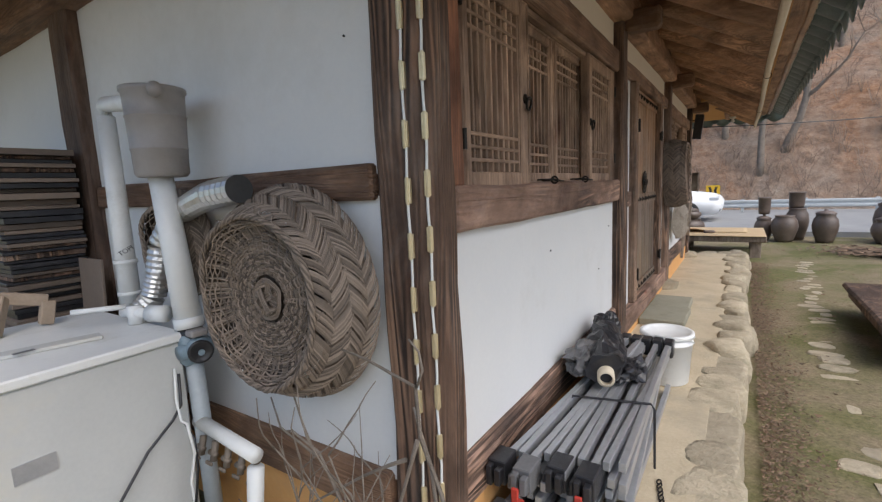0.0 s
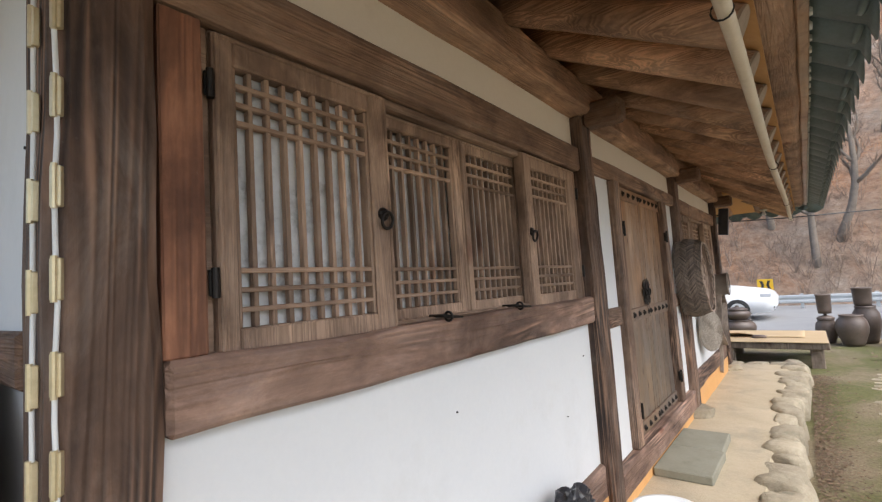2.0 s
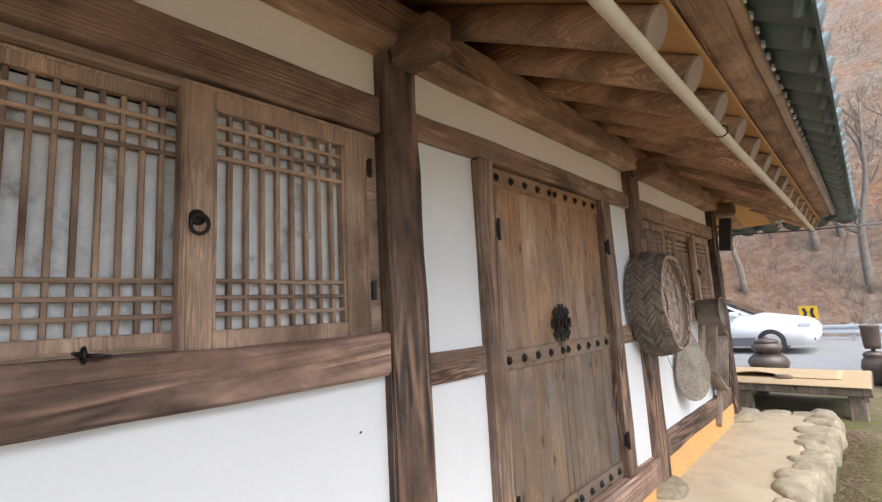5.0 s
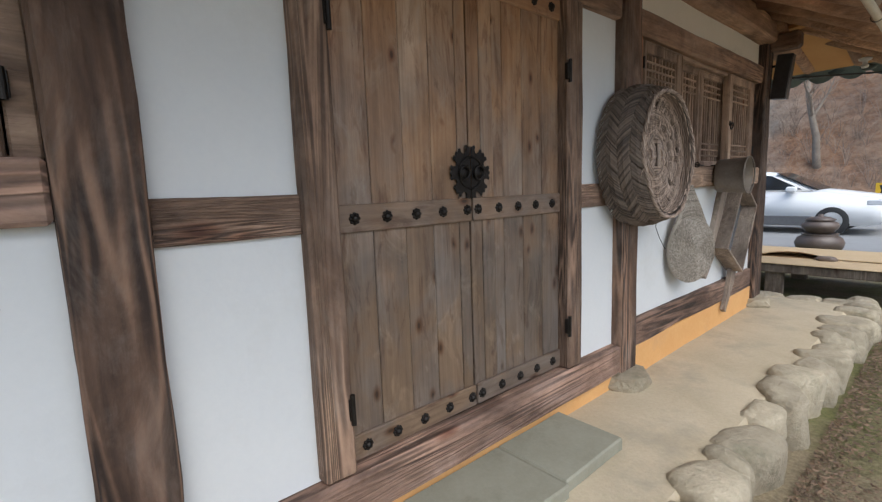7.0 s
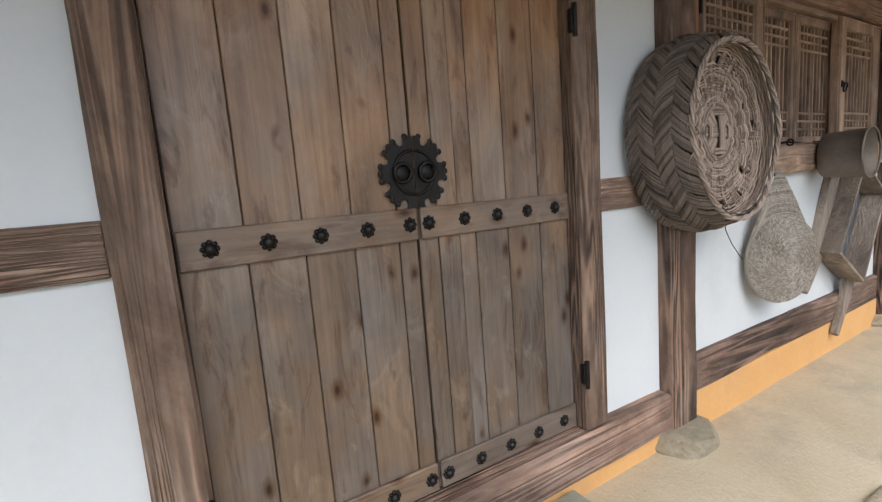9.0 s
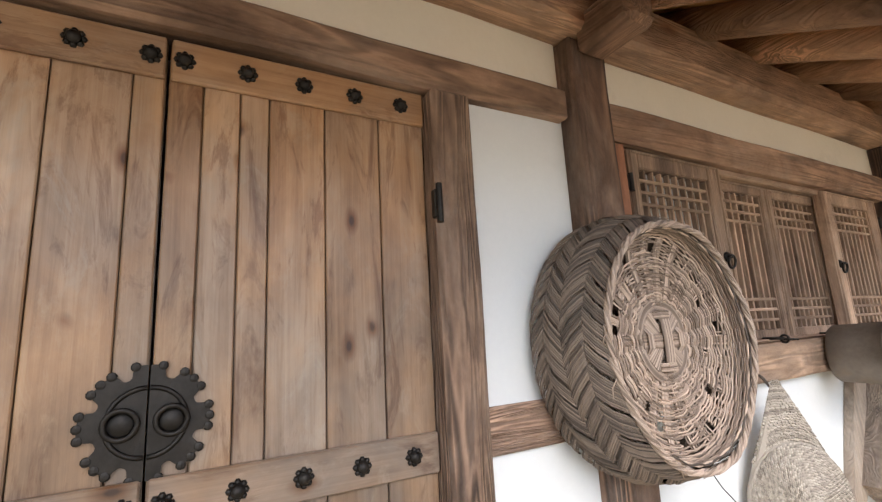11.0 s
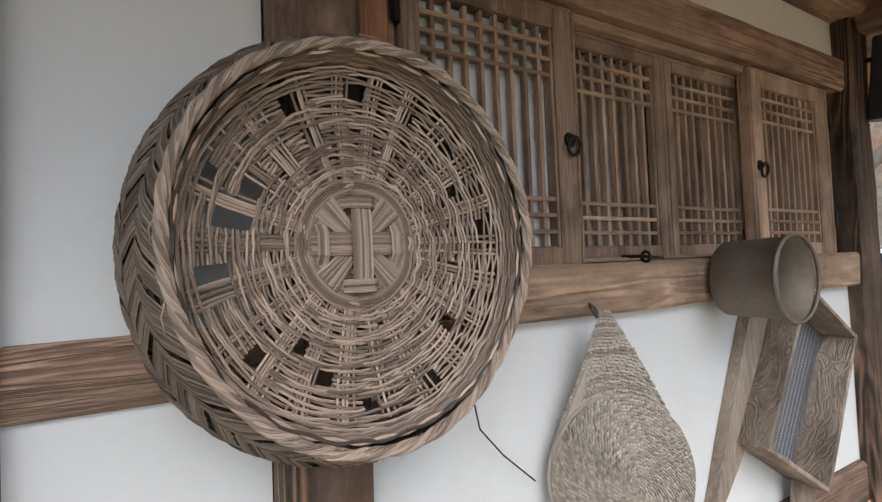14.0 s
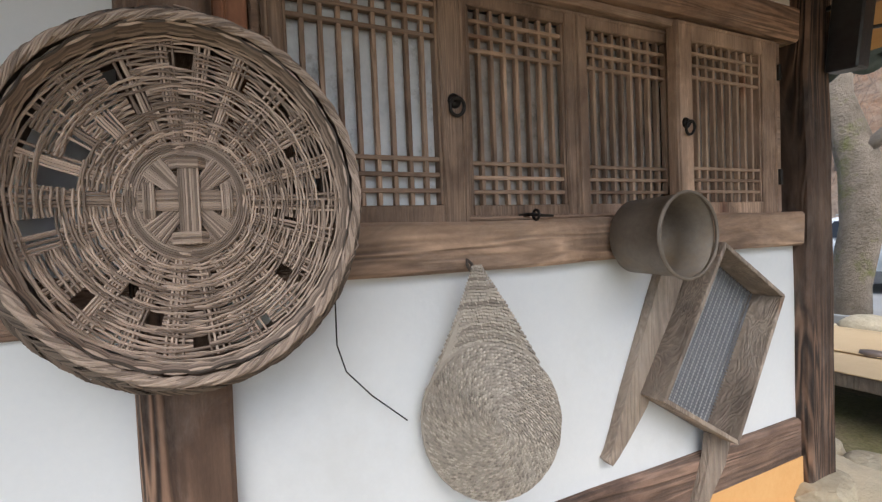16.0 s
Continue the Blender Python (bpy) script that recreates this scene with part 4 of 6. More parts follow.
def medallion(s, rnd):
    """The knotted middle: two crossed straps bound at their ends, over a broad ring and slanting bundles."""
    out = []

    def strand(pts, r, close=False):
        out.append(("knot_strand", tube([(x + rnd.uniform(-0.0006, 0.0006), y, z) for x, y, z in pts], r, 4, close)))

    for k in range(-4, 5):
        strand([(k * 0.0047 * s, y * s, 0.021 - 0.9 * y * y) for y in (-0.092, -0.05, 0, 0.05, 0.092)], 0.0031 * s)
        strand([(x * s, k * 0.0047 * s, 0.013 - 0.9 * x * x) for x in (-0.098, -0.05, 0, 0.05, 0.098)], 0.0031 * s)
    for e in (-1, 1):
        for k in range(-2, 3):
            q = e * (0.078 + k * 0.0048) * s
            strand([(-0.036 * s, q, 0.006), (-0.02 * s, q, 0.021), (0.02 * s, q, 0.021), (0.036 * s, q, 0.006)], 0.003 * s)
            strand([(q, -0.036 * s, 0.004), (q, -0.02 * s, 0.016), (q, 0.02 * s, 0.016), (q, 0.036 * s, 0.004)], 0.003 * s)
    for ring in range(9):
        r = (0.086 + ring * 0.0046) * s
        strand([(r * math.cos(a), r * math.sin(a), 0.004 - 0.007 * abs(math.cos(2 * a)) ** 6) for a in [k * math.pi / 24 for k in range(48)]], 0.003 * s, True)
    for r in (0.035, 0.05, 0.065, 0.08):
        strand([(r * s * math.cos(a), r * s * math.sin(a), -0.004) for a in [k * math.pi / 12 for k in range(24)]], 0.0085 * s, True)
    for d in range(4):
        a = math.pi / 4 + d * math.pi / 2
        c, w = math.cos(a), math.sin(a)
        for k in range(-5, 6):
            strand([(q * s * c - k * 0.0048 * s * w * (0.4 + q * 6), q * s * w + k * 0.0048 * s * c * (0.4 + q * 6), 0.007) for q in (0.03, 0.055, 0.08, 0.1)], 0.0028 * s)
    return out


def braid(R, w, rnd, turns=34, thick=0.0062, spread=0.0066):
    """A rim of three twisted bundles with loose ends."""
    bm = bmesh.new()
    for s in range(3):
        for f in range(8):
            ph = s * 2 * math.pi / 3 + f * 0.27
            n = turns * 7
            pts = []
            for k in range(n):
                a = 2 * math.pi * k / n
                sp = spread * (1.0 + 0.35 * noise.noise(Vector((math.cos(a) * 9, math.sin(a) * 9, s * 3 + f))))
                r = R + sp * math.cos(turns * a / 2 + ph) + 0.005 * math.sin(3 * a) + 0.003 * math.sin(17 * a + f)
                pts.append((r * math.cos(a), r * math.sin(a), w + sp * math.sin(turns * a / 2 + ph) + 0.004 * math.cos(5 * a)))
            sweep(bm, pts, thick * rnd.uniform(0.34, 0.46), 4, True)
    for k in range(14):
        a = rnd.uniform(0, 2 * math.pi)
        r = R + 0.004
        ln = rnd.uniform(0.01, 0.03)
        sweep(bm, [(r * math.cos(a), r * math.sin(a), w), ((r + 0.012) * math.cos(a + ln / R), (r + 0.012) * math.sin(a + ln / R), w + rnd.uniform(-0.02, 0.01)), ((r + rnd.uniform(0.005, 0.02)) * math.cos(a + 2 * ln / R), (r + 0.02) * math.sin(a + 2 * ln / R), w - 0.02)], 0.0018, 4)
    return bm


def herringbone(prof, R, rows, rnd):
    """Bands that run round the side, each of slanting bundles of five strands; the slant turns from band to band."""
    bm = bmesh.new()
    n = int(2 * math.pi * R / 0.05)
    step, slant = 2 * math.pi / n, 0.1 / R
    for i in range(rows):
        way = 1 if i % 2 else -1
        for j in range(n):
            loose = rnd.uniform(-0.12, 0.12)
            proud = rnd.uniform(-0.001, 0.0015)
            for f in range(5):
                grid = []
                for u in (0.0, 0.2, 0.5, 0.8, 1.0):
                    q = min(1.0, max(0.0, (i - 0.2 + 1.4 * u) / rows))
                    r, w = prof(q)
                    up = 0.013 * math.sin(math.pi * u) ** 0.7 - 0.004 + proud - 0.0006 * abs(f - 2) + rnd.uniform(-0.0005, 0.0005)
                    for g in (0.02, 0.5, 0.98):
                        a = (j + (f + g) / 5 * 0.87 + loose) * step + way * slant * (u - 0.5)
                        ru = r + up + (0.0016 if g == 0.5 else 0.0)
                        grid.append(bm.verts.new((ru * math.cos(a), ru * math.sin(a), w)))
                for e in range(4):
                    for g in (0, 1):
                        k = 3 * e + g
                        bm.faces.new((grid[k], grid[k + 1], grid[k + 4], grid[k + 3]))
    return bm


def basket(name, m, R, Rb, depth, disc_r, label, seed, holes, fine=False):
    """A round winnowing basket hung with its foot against the wall. Local z points out of the wall."""
    rnd = random.Random(seed)
    t = thing(name, m.translation, label, "basket")

    def prof(s):
        return Rb + (R - Rb) * s ** 1.5 + (0.0 if fine else 0.022) * math.sin(math.pi * s), depth * s

    def place(nm, bm, mat, lab="", smooth=False):
        bm.transform(m)
        bmesh.ops.recalc_face_normals(bm, faces=bm.faces)
        return part(nm, bm, mat, t, lab, smooth)

    dusky = M_WICKER if fine else M_TWIGDARK
    side = place("side", herringbone(prof, Rb, max(3, int((depth + abs(Rb - R)) / 0.062)), rnd), dusky, "dark herringbone plaited side", False)
    tagged(side, "dark herringbone plaited side", kind="stuff")
    # added closed shell; its dark colour stands for shade between the strands
    place("lining", lathe([(Rb - 0.045, 0.0)] + [(prof(s)[0] - 0.006, prof(s)[1]) for s in (0.1, 0.3, 0.5, 0.68, 0.82)], 48), M_TWIGDARK, "dark shell added behind the plait for shade in its gaps")
    w0 = depth - (0.055 if fine else 0.078)
    if fine:
        # plain dark plate, added so that the gaps between spokes read as shaded
        place("backing", lathe([(0.0, w0 - 0.03), (disc_r * 0.98, w0 - 0.012), (disc_r * 0.98, w0 - 0.018), (0.0, w0 - 0.036)], 40), M_TWIGDARK, "dark plate added behind the bottom to fill its gaps")
    for nm, d in woven_disc(disc_r, 0.1 * disc_r / 0.34, 0.05 if fine else 0.02, rnd, holes, 0.0049 if not fine else 0.006, 22 if not fine else 30, 0.0031 if not fine else 0.0033):
        d.transform(Matrix.Translation((0, 0, w0)))
        place(nm, d, M_TWIG if not fine else M_WICKER)
    for nm, d in medallion(disc_r / 0.34 * (1.0 if not fine else 0.7), rnd):
        d.transform(Matrix.Translation((0, 0, w0 - 0.004)) @ Matrix.Rotation(0.0 if not fine else 0.5, 4, "Z"))
        place(nm, d, M_RIM if not fine else M_WICKER)
    if not fine:
        for k in range(16):
            f = (k + 0.5) / 16
            w = w0 + 0.012 + (depth - w0 - 0.016) * f
            r = disc_r + (R - 0.014 - disc_r) * f
            place("inner_weft", tube([((r + 0.003 * math.cos(22 * a + k * math.pi)) * math.cos(a), (r + 0.003 * math.cos(22 * a + k * math.pi)) * math.sin(a), w + 0.002 * math.sin(7 * a + k)) for a in [j * math.pi / 66 for j in range(132)]], 0.0032, 4, True), M_TWIG if k % 3 else M_TWIGDARK)
    place("rim", braid(R, depth, rnd), M_RIM if not fine else M_WICKER, "twisted twig rim", True)
    return t


OUT_X = Matrix(((0, 0, 1, 0), (1, 0, 0, 0), (0, 1, 0, 0), (0, 0, 0, 1)))     # local z to world +x, local y up
OUT_Y = Matrix(((1, 0, 0, 0), (0, 0, -1, 0), (0, 1, 0, 0), (0, 0, 0, 1)))    # local z to world -y, local y up
gaps = [(2.9, 0.13, 0.62, 0.8), (2.62, 0.1, 0.6, 0.72), (3.35, 0.11, 0.74, 0.9), (2.3, 0.1, 0.55, 0.68), (1.95, 0.08, 0.6, 0.7), (1.55, 0.07, 0.82, 0.9), (1.2, 0.07, 0.55, 0.62), (1.15, 0.06, 0.8, 0.88), (3.9, 0.08, 0.78, 0.88), (4.35, 0.07, 0.7, 0.78), (4.75, 0.06, 0.84, 0.92), (5.6, 0.06, 0.7, 0.8), (6.05, 0.06, 0.62, 0.7), (0.5, 0.06, 0.7, 0.78), (2.05, 0.08, 0.78, 0.88), (2.75, 0.07, 0.84, 0.92), (3.1, 0.1, 0.45, 0.56), (4.1, 0.06, 0.6, 0.68), (5.2, 0.05, 0.86, 0.93), (0.1, 0.06, 0.84, 0.9)]
basket("wicker_basket", Matrix.Translation((-0.805, 6.389, 1.416)) @ Matrix.Rotation(radians(-2), 4, "Y") @ OUT_X @ Matrix(((0.915, 0, 0.12, -0.021), (0, 1, 0, 0), (0, 0, 1, 0), (0, 0, 0, 1))), 0.354, 0.393, 0.24, 0.338, "round grey-brown wicker basket with a broken bottom on a post", 5, gaps)
basket("wicker_basket", Matrix.Translation((-1.315, 1.07, 1.025)) @ OUT_Y, 0.285, 0.375, 0.19, 0.281, "round dark wicker basket with herringbone sides on the wall", 6, [], True)
basket("wicker_basket", Matrix.Translation((-2.08, 1.09, 1.17)) @ OUT_Y, 0.17, 0.235, 0.10, 0.16, "smaller dark wicker basket hung behind the pipes", 7, [], True)


def straw_bag():
    """A flat drop-shaped bag of coiled straw rope: a spiral disc, and arcs drawn up to a neck."""
    t = thing("straw_bag", (-0.8, 7.18, 0.8), "drop-shaped coiled straw bag hanging from the sill", "bag")
    cy, cz, R, D = 7.13, 0.775, 0.235, 0.461

    def turned(bm):
        # drawn narrow and swung out from the wall at its far edge
        for v in bm.verts:
            v.co.y = cy + (v.co.y - cy) * 0.79
            v.co.x += (v.co.y - 6.947) * 0.45 - 0.015
        return bm

    rnd = random.Random(3)
    bm = bmesh.new()
    turns, per = 27, 90
    pts = []
    for i in range(turns * per):
        r = R * (i / per + 0.2) / turns
        a = 2 * math.pi * i / per
        pts.append((-0.772 + 0.035 * (1 - (r / R) ** 2) + rnd.uniform(-0.0022, 0.0022), cy + r * math.sin(a) + rnd.uniform(-0.0012, 0.0012), cz + r * math.cos(a) + rnd.uniform(-0.0012, 0.0012)))
    sweep(bm, pts, 0.0054, 4)
    part("coil", turned(bm), M_STRAW, t)
    bm = bmesh.new()
    for k in range(2, turns):
        r = R * (k + 0.2) / turns
        for j in range(int(2 * math.pi * r / 0.0115)):
            a = (j + rnd.uniform(-0.2, 0.2)) * 0.0115 / r
            q = [(r + d, a + d * 1.5 / r) for d in (-0.0034, 0.0, 0.0034)]
            sweep(bm, [(-0.7685 + 0.035 * (1 - (r / R) ** 2) + (0.003 if i == 1 else 0.0), cy + e * math.sin(g), cz + e * math.cos(g)) for i, (e, g) in enumerate(q)], 0.0032, 3)
    tagged(part("stitches", turned(bm), M_STRAW, t, "pale straw stitches over the coil"), "pale straw stitches over the coil", kind="stuff")
    bm = bmesh.new()
    lean = -0.065
    r = R + 0.008
    while r < D:
        phi = math.acos(R / D) - math.acos(min(1, R / r)) + 0.03
        n = max(4, int(phi * 40))
        arc = []
        for k in range(n + 1):
            a = -phi + 2 * phi * k / n + lean * hump(r, R, D)
            arc.append((-0.772 + 0.012 * hump(r, R, D) - 0.014 * (abs(k / n - 0.5) * 2) ** 2 + rnd.uniform(-0.001, 0.001), cy + r * math.sin(a), cz + r * math.cos(a) + 0.0025 * math.sin(k * 1.7)))
        sweep(bm, arc, 0.0054, 4)
        for p0, p1 in zip(arc, arc[1:]):
            c = (Vector(p0) + Vector(p1)) / 2 + Vector((0.0035, 0, 0))
            sweep(bm, [c + Vector((-0.002, -0.003, 0.006)), c + Vector((0.001, 0, 0)), c + Vector((-0.002, 0.003, -0.006))], 0.0026, 3)
        r += 0.0086
    part("neck", turned(bm), M_STRAW, t)
    bm = bmesh.new()
    ring = []
    al = math.acos(R / D)
    for k in range(40):
        a = al + (2 * math.pi - 2 * al) * k / 39
        ring.append(bm.verts.new((-0.788, cy + (R - 0.004) * math.sin(a), cz + (R - 0.004) * math.cos(a))))
    ring.append(bm.verts.new((-0.788, cy + (D - 0.02) * math.sin(lean), cz + D - 0.02)))
    bm.faces.new(ring)
    e = bmesh.ops.extrude_face_region(bm, geom=bm.faces[:])
    bmesh.ops.translate(bm, verts=[v for v in e["geom"] if isinstance(v, bmesh.types.BMVert)], vec=(0.014, 0, 0))
    bmesh.ops.recalc_face_normals(bm, faces=bm.faces)
    part("lining", turned(bm), M_STRAW, t)
    part("loop", tube([(-0.735, 7.10, 1.215), (-0.745, 7.09, 1.24), (-0.762, 7.10, 1.252), (-0.755, 7.112, 1.24), (-0.735, 7.105, 1.21)], 0.005, 6), M_TWIGDARK, t, "dark cord loop")
    return t


straw_bag()
wire = thing("hanging_wire", (-0.8, 6.85, 1.0), "thin dark wire hanging from the basket", "wire")
part("wire", tube([(-0.74, 6.70, 1.18), (-0.77, 6.705, 1.05), (-0.785, 6.73, 0.97), (-0.79, 6.80, 0.89), (-0.79, 6.90, 0.80)], 0.0022, 5), M_IRON, wire)

# ---- tin pot hung on the sill, its mouth turned out of the wall ----
pot = thing("tin_pot", (-0.76, 7.83, 1.29), "dull tarnished tin pot hung on its side from the sill", "pot")
part("body", lathe([(0.0, 0.0), (0.135, 0.0), (0.147, 0.012), (0.15, 0.1), (0.156, 0.2), (0.162, 0.203), (0.162, 0.212), (0.152, 0.212), (0.146, 0.1), (0.138, 0.016), (0.0, 0.014)], 40, Matrix.Translation((-0.77, 7.785, 1.295)) @ Matrix.Rotation(radians(4), 4, "Z") @ OUT_X @ Matrix.Diagonal((0.88, 0.88, 1, 1))), M_POT, pot, "", True)
part("rim", tube([(-0.557 , 7.80 + 0.14 * math.cos(a), 1.295 + 0.14 * math.sin(a)) for a in [k * math.pi / 20 for k in range(40)]], 0.006, 6, True), M_POT, pot, "", True)

# ---- wooden sieve tray and the yoke board behind it ----
TL, TR, BR, BL = [Vector((0, a, b)) for a, b in ((8.178, 1.259), (8.56, 1.019), (8.234, 0.455), (7.822, 0.707))]
sieve = thing("sieve_tray", (-0.76, 8.2, 0.86), "slanting wooden sieve tray with a wire mesh bottom", "sieve")
for a, b in ((TL, TR), (TR, BR), (BR, BL), (BL, TL)):
    d = (b - a).normalized()
    inn = Vector((0, -d.z, d.y)) * -0.018
    bm = bmesh.new()
    qs = []
    for x in (-0.822, -0.685):
        qs.append([bm.verts.new(Vector((x, p.y, p.z))) for p in (a - d * 0.0, b + d * 0.0, b + inn - d * 0.018, a + inn + d * 0.018)])
    bm.faces.new(qs[0])
    bm.faces.new(qs[1][::-1])
    for k in range(4):
        bm.faces.new((qs[0][k], qs[0][(k + 1) % 4], qs[1][(k + 1) % 4], qs[1][k]))
    bmesh.ops.recalc_face_normals(bm, faces=bm.faces)
    bmesh.ops.bevel(bm, geom=bm.edges[:], offset=0.003, segments=1, affect="EDGES")
    part("side_board", bm, M_GREYWOOD, sieve)
bm = bmesh.new()
eu, ev = (TR - TL), (BL - TL)
for k in range(1, 34):
    p = TL + eu * (k / 34)
    sweep(bm, [Vector((-0.806 + 0.0015 * (-1) ** k, 0, 0)) + p, Vector((-0.806 + 0.0015 * (-1) ** k, 0, 0)) + p + ev], 0.0022, 4)
for k in range(1, 48):
    p = TL + ev * (k / 48)
    sweep(bm, [Vector((-0.8065, 0, 0)) + p, Vector((-0.8065, 0, 0)) + p + eu], 0.0022, 4)
part("wire_mesh", bm, M_MESH, sieve, "grey galvanised wire mesh")
part("ledger", rod(Vector((-0.812, 0, 0)) + TL + ev * 0.02, Vector((-0.812, 0, 0)) + TR + ev * 0.02, 0.01, None, 6), M_GREYWOOD, sieve)
part("ledger", rod(Vector((-0.812, 0, 0)) + BL - ev * 0.02, Vector((-0.812, 0, 0)) + BR - ev * 0.02, 0.01, None, 6), M_GREYWOOD, sieve)


def curved_board(name, pts, width, x0, x1, label):
    t = thing(name, (x0, pts[-1][0], pts[-1][1]), label, "board")
    bm = bmesh.new()
    rows = []
    n = len(pts)
    for i, (y, z, k) in enumerate(pts):
        a, b = pts[max(0, i - 1)], pts[min(n - 1, i + 1)]
        d = Vector((0, b[0] - a[0], b[1] - a[1])).normalized()
        s = Vector((0, -d.z, d.y)) * width * k / 2
        c = Vector((0, y, z))
        rows.append([bm.verts.new(c + s + Vector((x, 0, 0))) for x in (x0, x1)] + [bm.verts.new(c - s + Vector((x, 0, 0))) for x in (x1, x0)])
    for A, B in zip(rows, rows[1:]):
        for k in range(4):
            bm.faces.new((A[k], A[(k + 1) % 4], B[(k + 1) % 4], B[k]))
    bm.faces.new(rows[0])
    bm.faces.new(rows[-1])
    bmesh.ops.recalc_face_normals(bm, faces=bm.faces)
    part("board", bm, M_GREYWOOD, t)
    return t


yk = curved_board("ox_yoke", [(8.07, 1.245, 1.0), (7.985, 1.08, 1.0), (7.885, 0.86, 1.0), (7.805, 0.68, 1.0), (7.735, 0.57, 0.6), (7.69, 0.505, 0.36), (7.665, 0.48, 0.28)], 0.12, -0.828, -0.788, "weathered grey yoke board with a tapered end behind the sieve")
curved_board("yoke_arm", [(8.235, 0.47, 1.0), (8.205, 0.37, 0.85), (8.15, 0.28, 0.6), (8.10, 0.20, 0.45), (8.05, 0.13, 0.4)], 0.13, -0.79, -0.755, "weathered grey tapered arm below the sieve")

# ---- dark box lamp and insulator at the far post ----
sp = thing("loudspeaker_box", (-0.63, 9.0, 2.0), "dark slanting box hung at the far post", "box")
part("case", box(-0.065, 0.065, -0.05, 0.05, -0.2, 0.2, 0.008, Matrix.Translation((-0.67, 9.06, 2.2)) @ Matrix.Rotation(radians(6), 4, "Y")), M_BLACK, sp)
part("strap", box(-0.76, -0.69, 9.05, 9.07, 2.3, 2.32, 0.002), M_IRON, sp)
ins = thing("ceramic_insulator", (0.0, 9.95, 2.3), "small white ceramic insulator under the eaves", "insulator")
part("knob", lathe([(0.0, 0.0), (0.022, 0.0), (0.035, 0.02), (0.02, 0.035), (0.02, 0.06), (0.05, 0.075), (0.055, 0.09), (0.03, 0.1), (0.0, 0.1)], 20, Matrix.Translation((-0.2, 9.9, 2.30))), M_PVC, ins, "", True)
cab = thing("cable", (0.0, 9.9, 2.2), "black cable strung from the eaves across the yard", "cable")
part("cable", tube([(-0.75, 9.1, 2.2), (0.1, 9.9, 2.215), (1.5, 11.0, 2.26), (4.0, 13.0, 2.4), (9.0, 17.0, 3.0)], 0.009, 6), M_BLACK, cab)


# ---- bucket ----
bk = thing("paint_bucket", (-0.40, 3.36, 0.0), "white plastic paint bucket with a dished lid", "bucket")
part("body", lathe([(0.0, 0.0), (0.135, 0.0), (0.14, 0.006), (0.158, 0.27), (0.165, 0.272), (0.165, 0.282), (0.159, 0.284), (0.161, 0.318), (0.0, 0.318)], 40, Matrix.Translation((-0.40, 3.36, 0))), M_BUCKET, bk, "", True)
part("lid", lathe([(0.0, 0.325), (0.135, 0.325), (0.142, 0.338), (0.152, 0.345), (0.168, 0.343), (0.17, 0.318), (0.164, 0.316)], 40, Matrix.Translation((-0.40, 3.36, 0))), M_BUCKET, bk, "white dished lid", True)
part("handle", tube([(-0.40 + 0.168 * math.cos(a), 3.36 + 0.168 * math.sin(a), 0.28 - 0.07 * math.sin(a)) for a in [math.pi * k / 14 - math.pi * 0.6 for k in range(15)]], 0.0035, 6), M_PVC, bk, "", True)

# ---- folded canopy frame lying on the terrace ----
fr = thing("folded_canopy_frame", (-0.53, 2.35, 0.0), "folded grey aluminium canopy frame with black joints", "canopy frame")
rnd = random.Random(8)
tubes_at = []
for layer, (z, nn) in enumerate(((0.05, 7), (0.115, 8), (0.18, 9), (0.245, 9), (0.305, 10))):
    for k in range(nn):
        f = k / (nn - 1)
        xa = -0.745 + f * 0.40 + rnd.uniform(-0.01, 0.01) + 0.02 * (layer % 2)
        xb = -0.64 + f * 0.27 + rnd.uniform(-0.05, 0.05)
        tubes_at.append((xa, 1.50 + 0.12 * f + rnd.uniform(-0.05, 0.08), z, xb, 3.12 + rnd.uniform(-0.12, 0.08), z + rnd.uniform(-0.008, 0.015)))
for xa, ya, za, xb, yb, zb in tubes_at:
    d = Vector((xb - xa, yb - ya, zb - za))
    m = Matrix.Translation((xa, ya, za)) @ d.to_track_quat("Y", "Z").to_matrix().to_4x4()
    part("tube", box(-0.0135, 0.0135, 0, d.length, -0.019, 0.019, 0.002, m), M_ALU, fr)
for k in range(9):
    f = (k % 5) / 4
    zz = (0.08, 0.28)[k // 5]
    x, y = -0.75 + 0.42 * f, 1.47 + 0.13 * f + (0.04 if k % 2 else 0.0)
    j = part("joint", join(box(x - 0.036, x + 0.036, y - 0.05, y + 0.06, zz - 0.045, zz + 0.05, 0.004), box(x - 0.05, x - 0.036, y - 0.06, y + 0.02, zz - 0.03, zz + 0.02, 0.003), box(x + 0.006, x + 0.03, y - 0.085, y - 0.05, zz - 0.03, zz + 0.035, 0.003), box(x - 0.03, x - 0.008, y - 0.08, y - 0.05, zz - 0.04, zz + 0.04, 0.003)), M_BLACK if k % 3 else M_GREYPLASTIC, fr, "dark plastic corner joint")
    if k % 2 == 0:
        part("lever", join(box(x - 0.02, x + 0.006, y - 0.1, y - 0.086, zz - 0.06, zz + 0.0, 0.003), box(x + 0.002, x + 0.028, y - 0.097, y - 0.088, zz - 0.075, zz - 0.035, 0.003)), M_RED, j, "red release lever")
for k in range(5):
    x = -0.62 + 0.065 * k
    part("end_joint", box(x - 0.028, x + 0.028, 3.10, 3.19, 0.24, 0.345, 0.006), M_BLACK, fr, "black plastic end joint")
part("strap", tube([(-0.30, 2.2, 0.02), (-0.305, 2.2, 0.31), (-0.32, 2.2, 0.335), (-0.66, 2.12, 0.335), (-0.7, 2.12, 0.05)], 0.006, 6), M_BLACK, fr, "black tie cord")
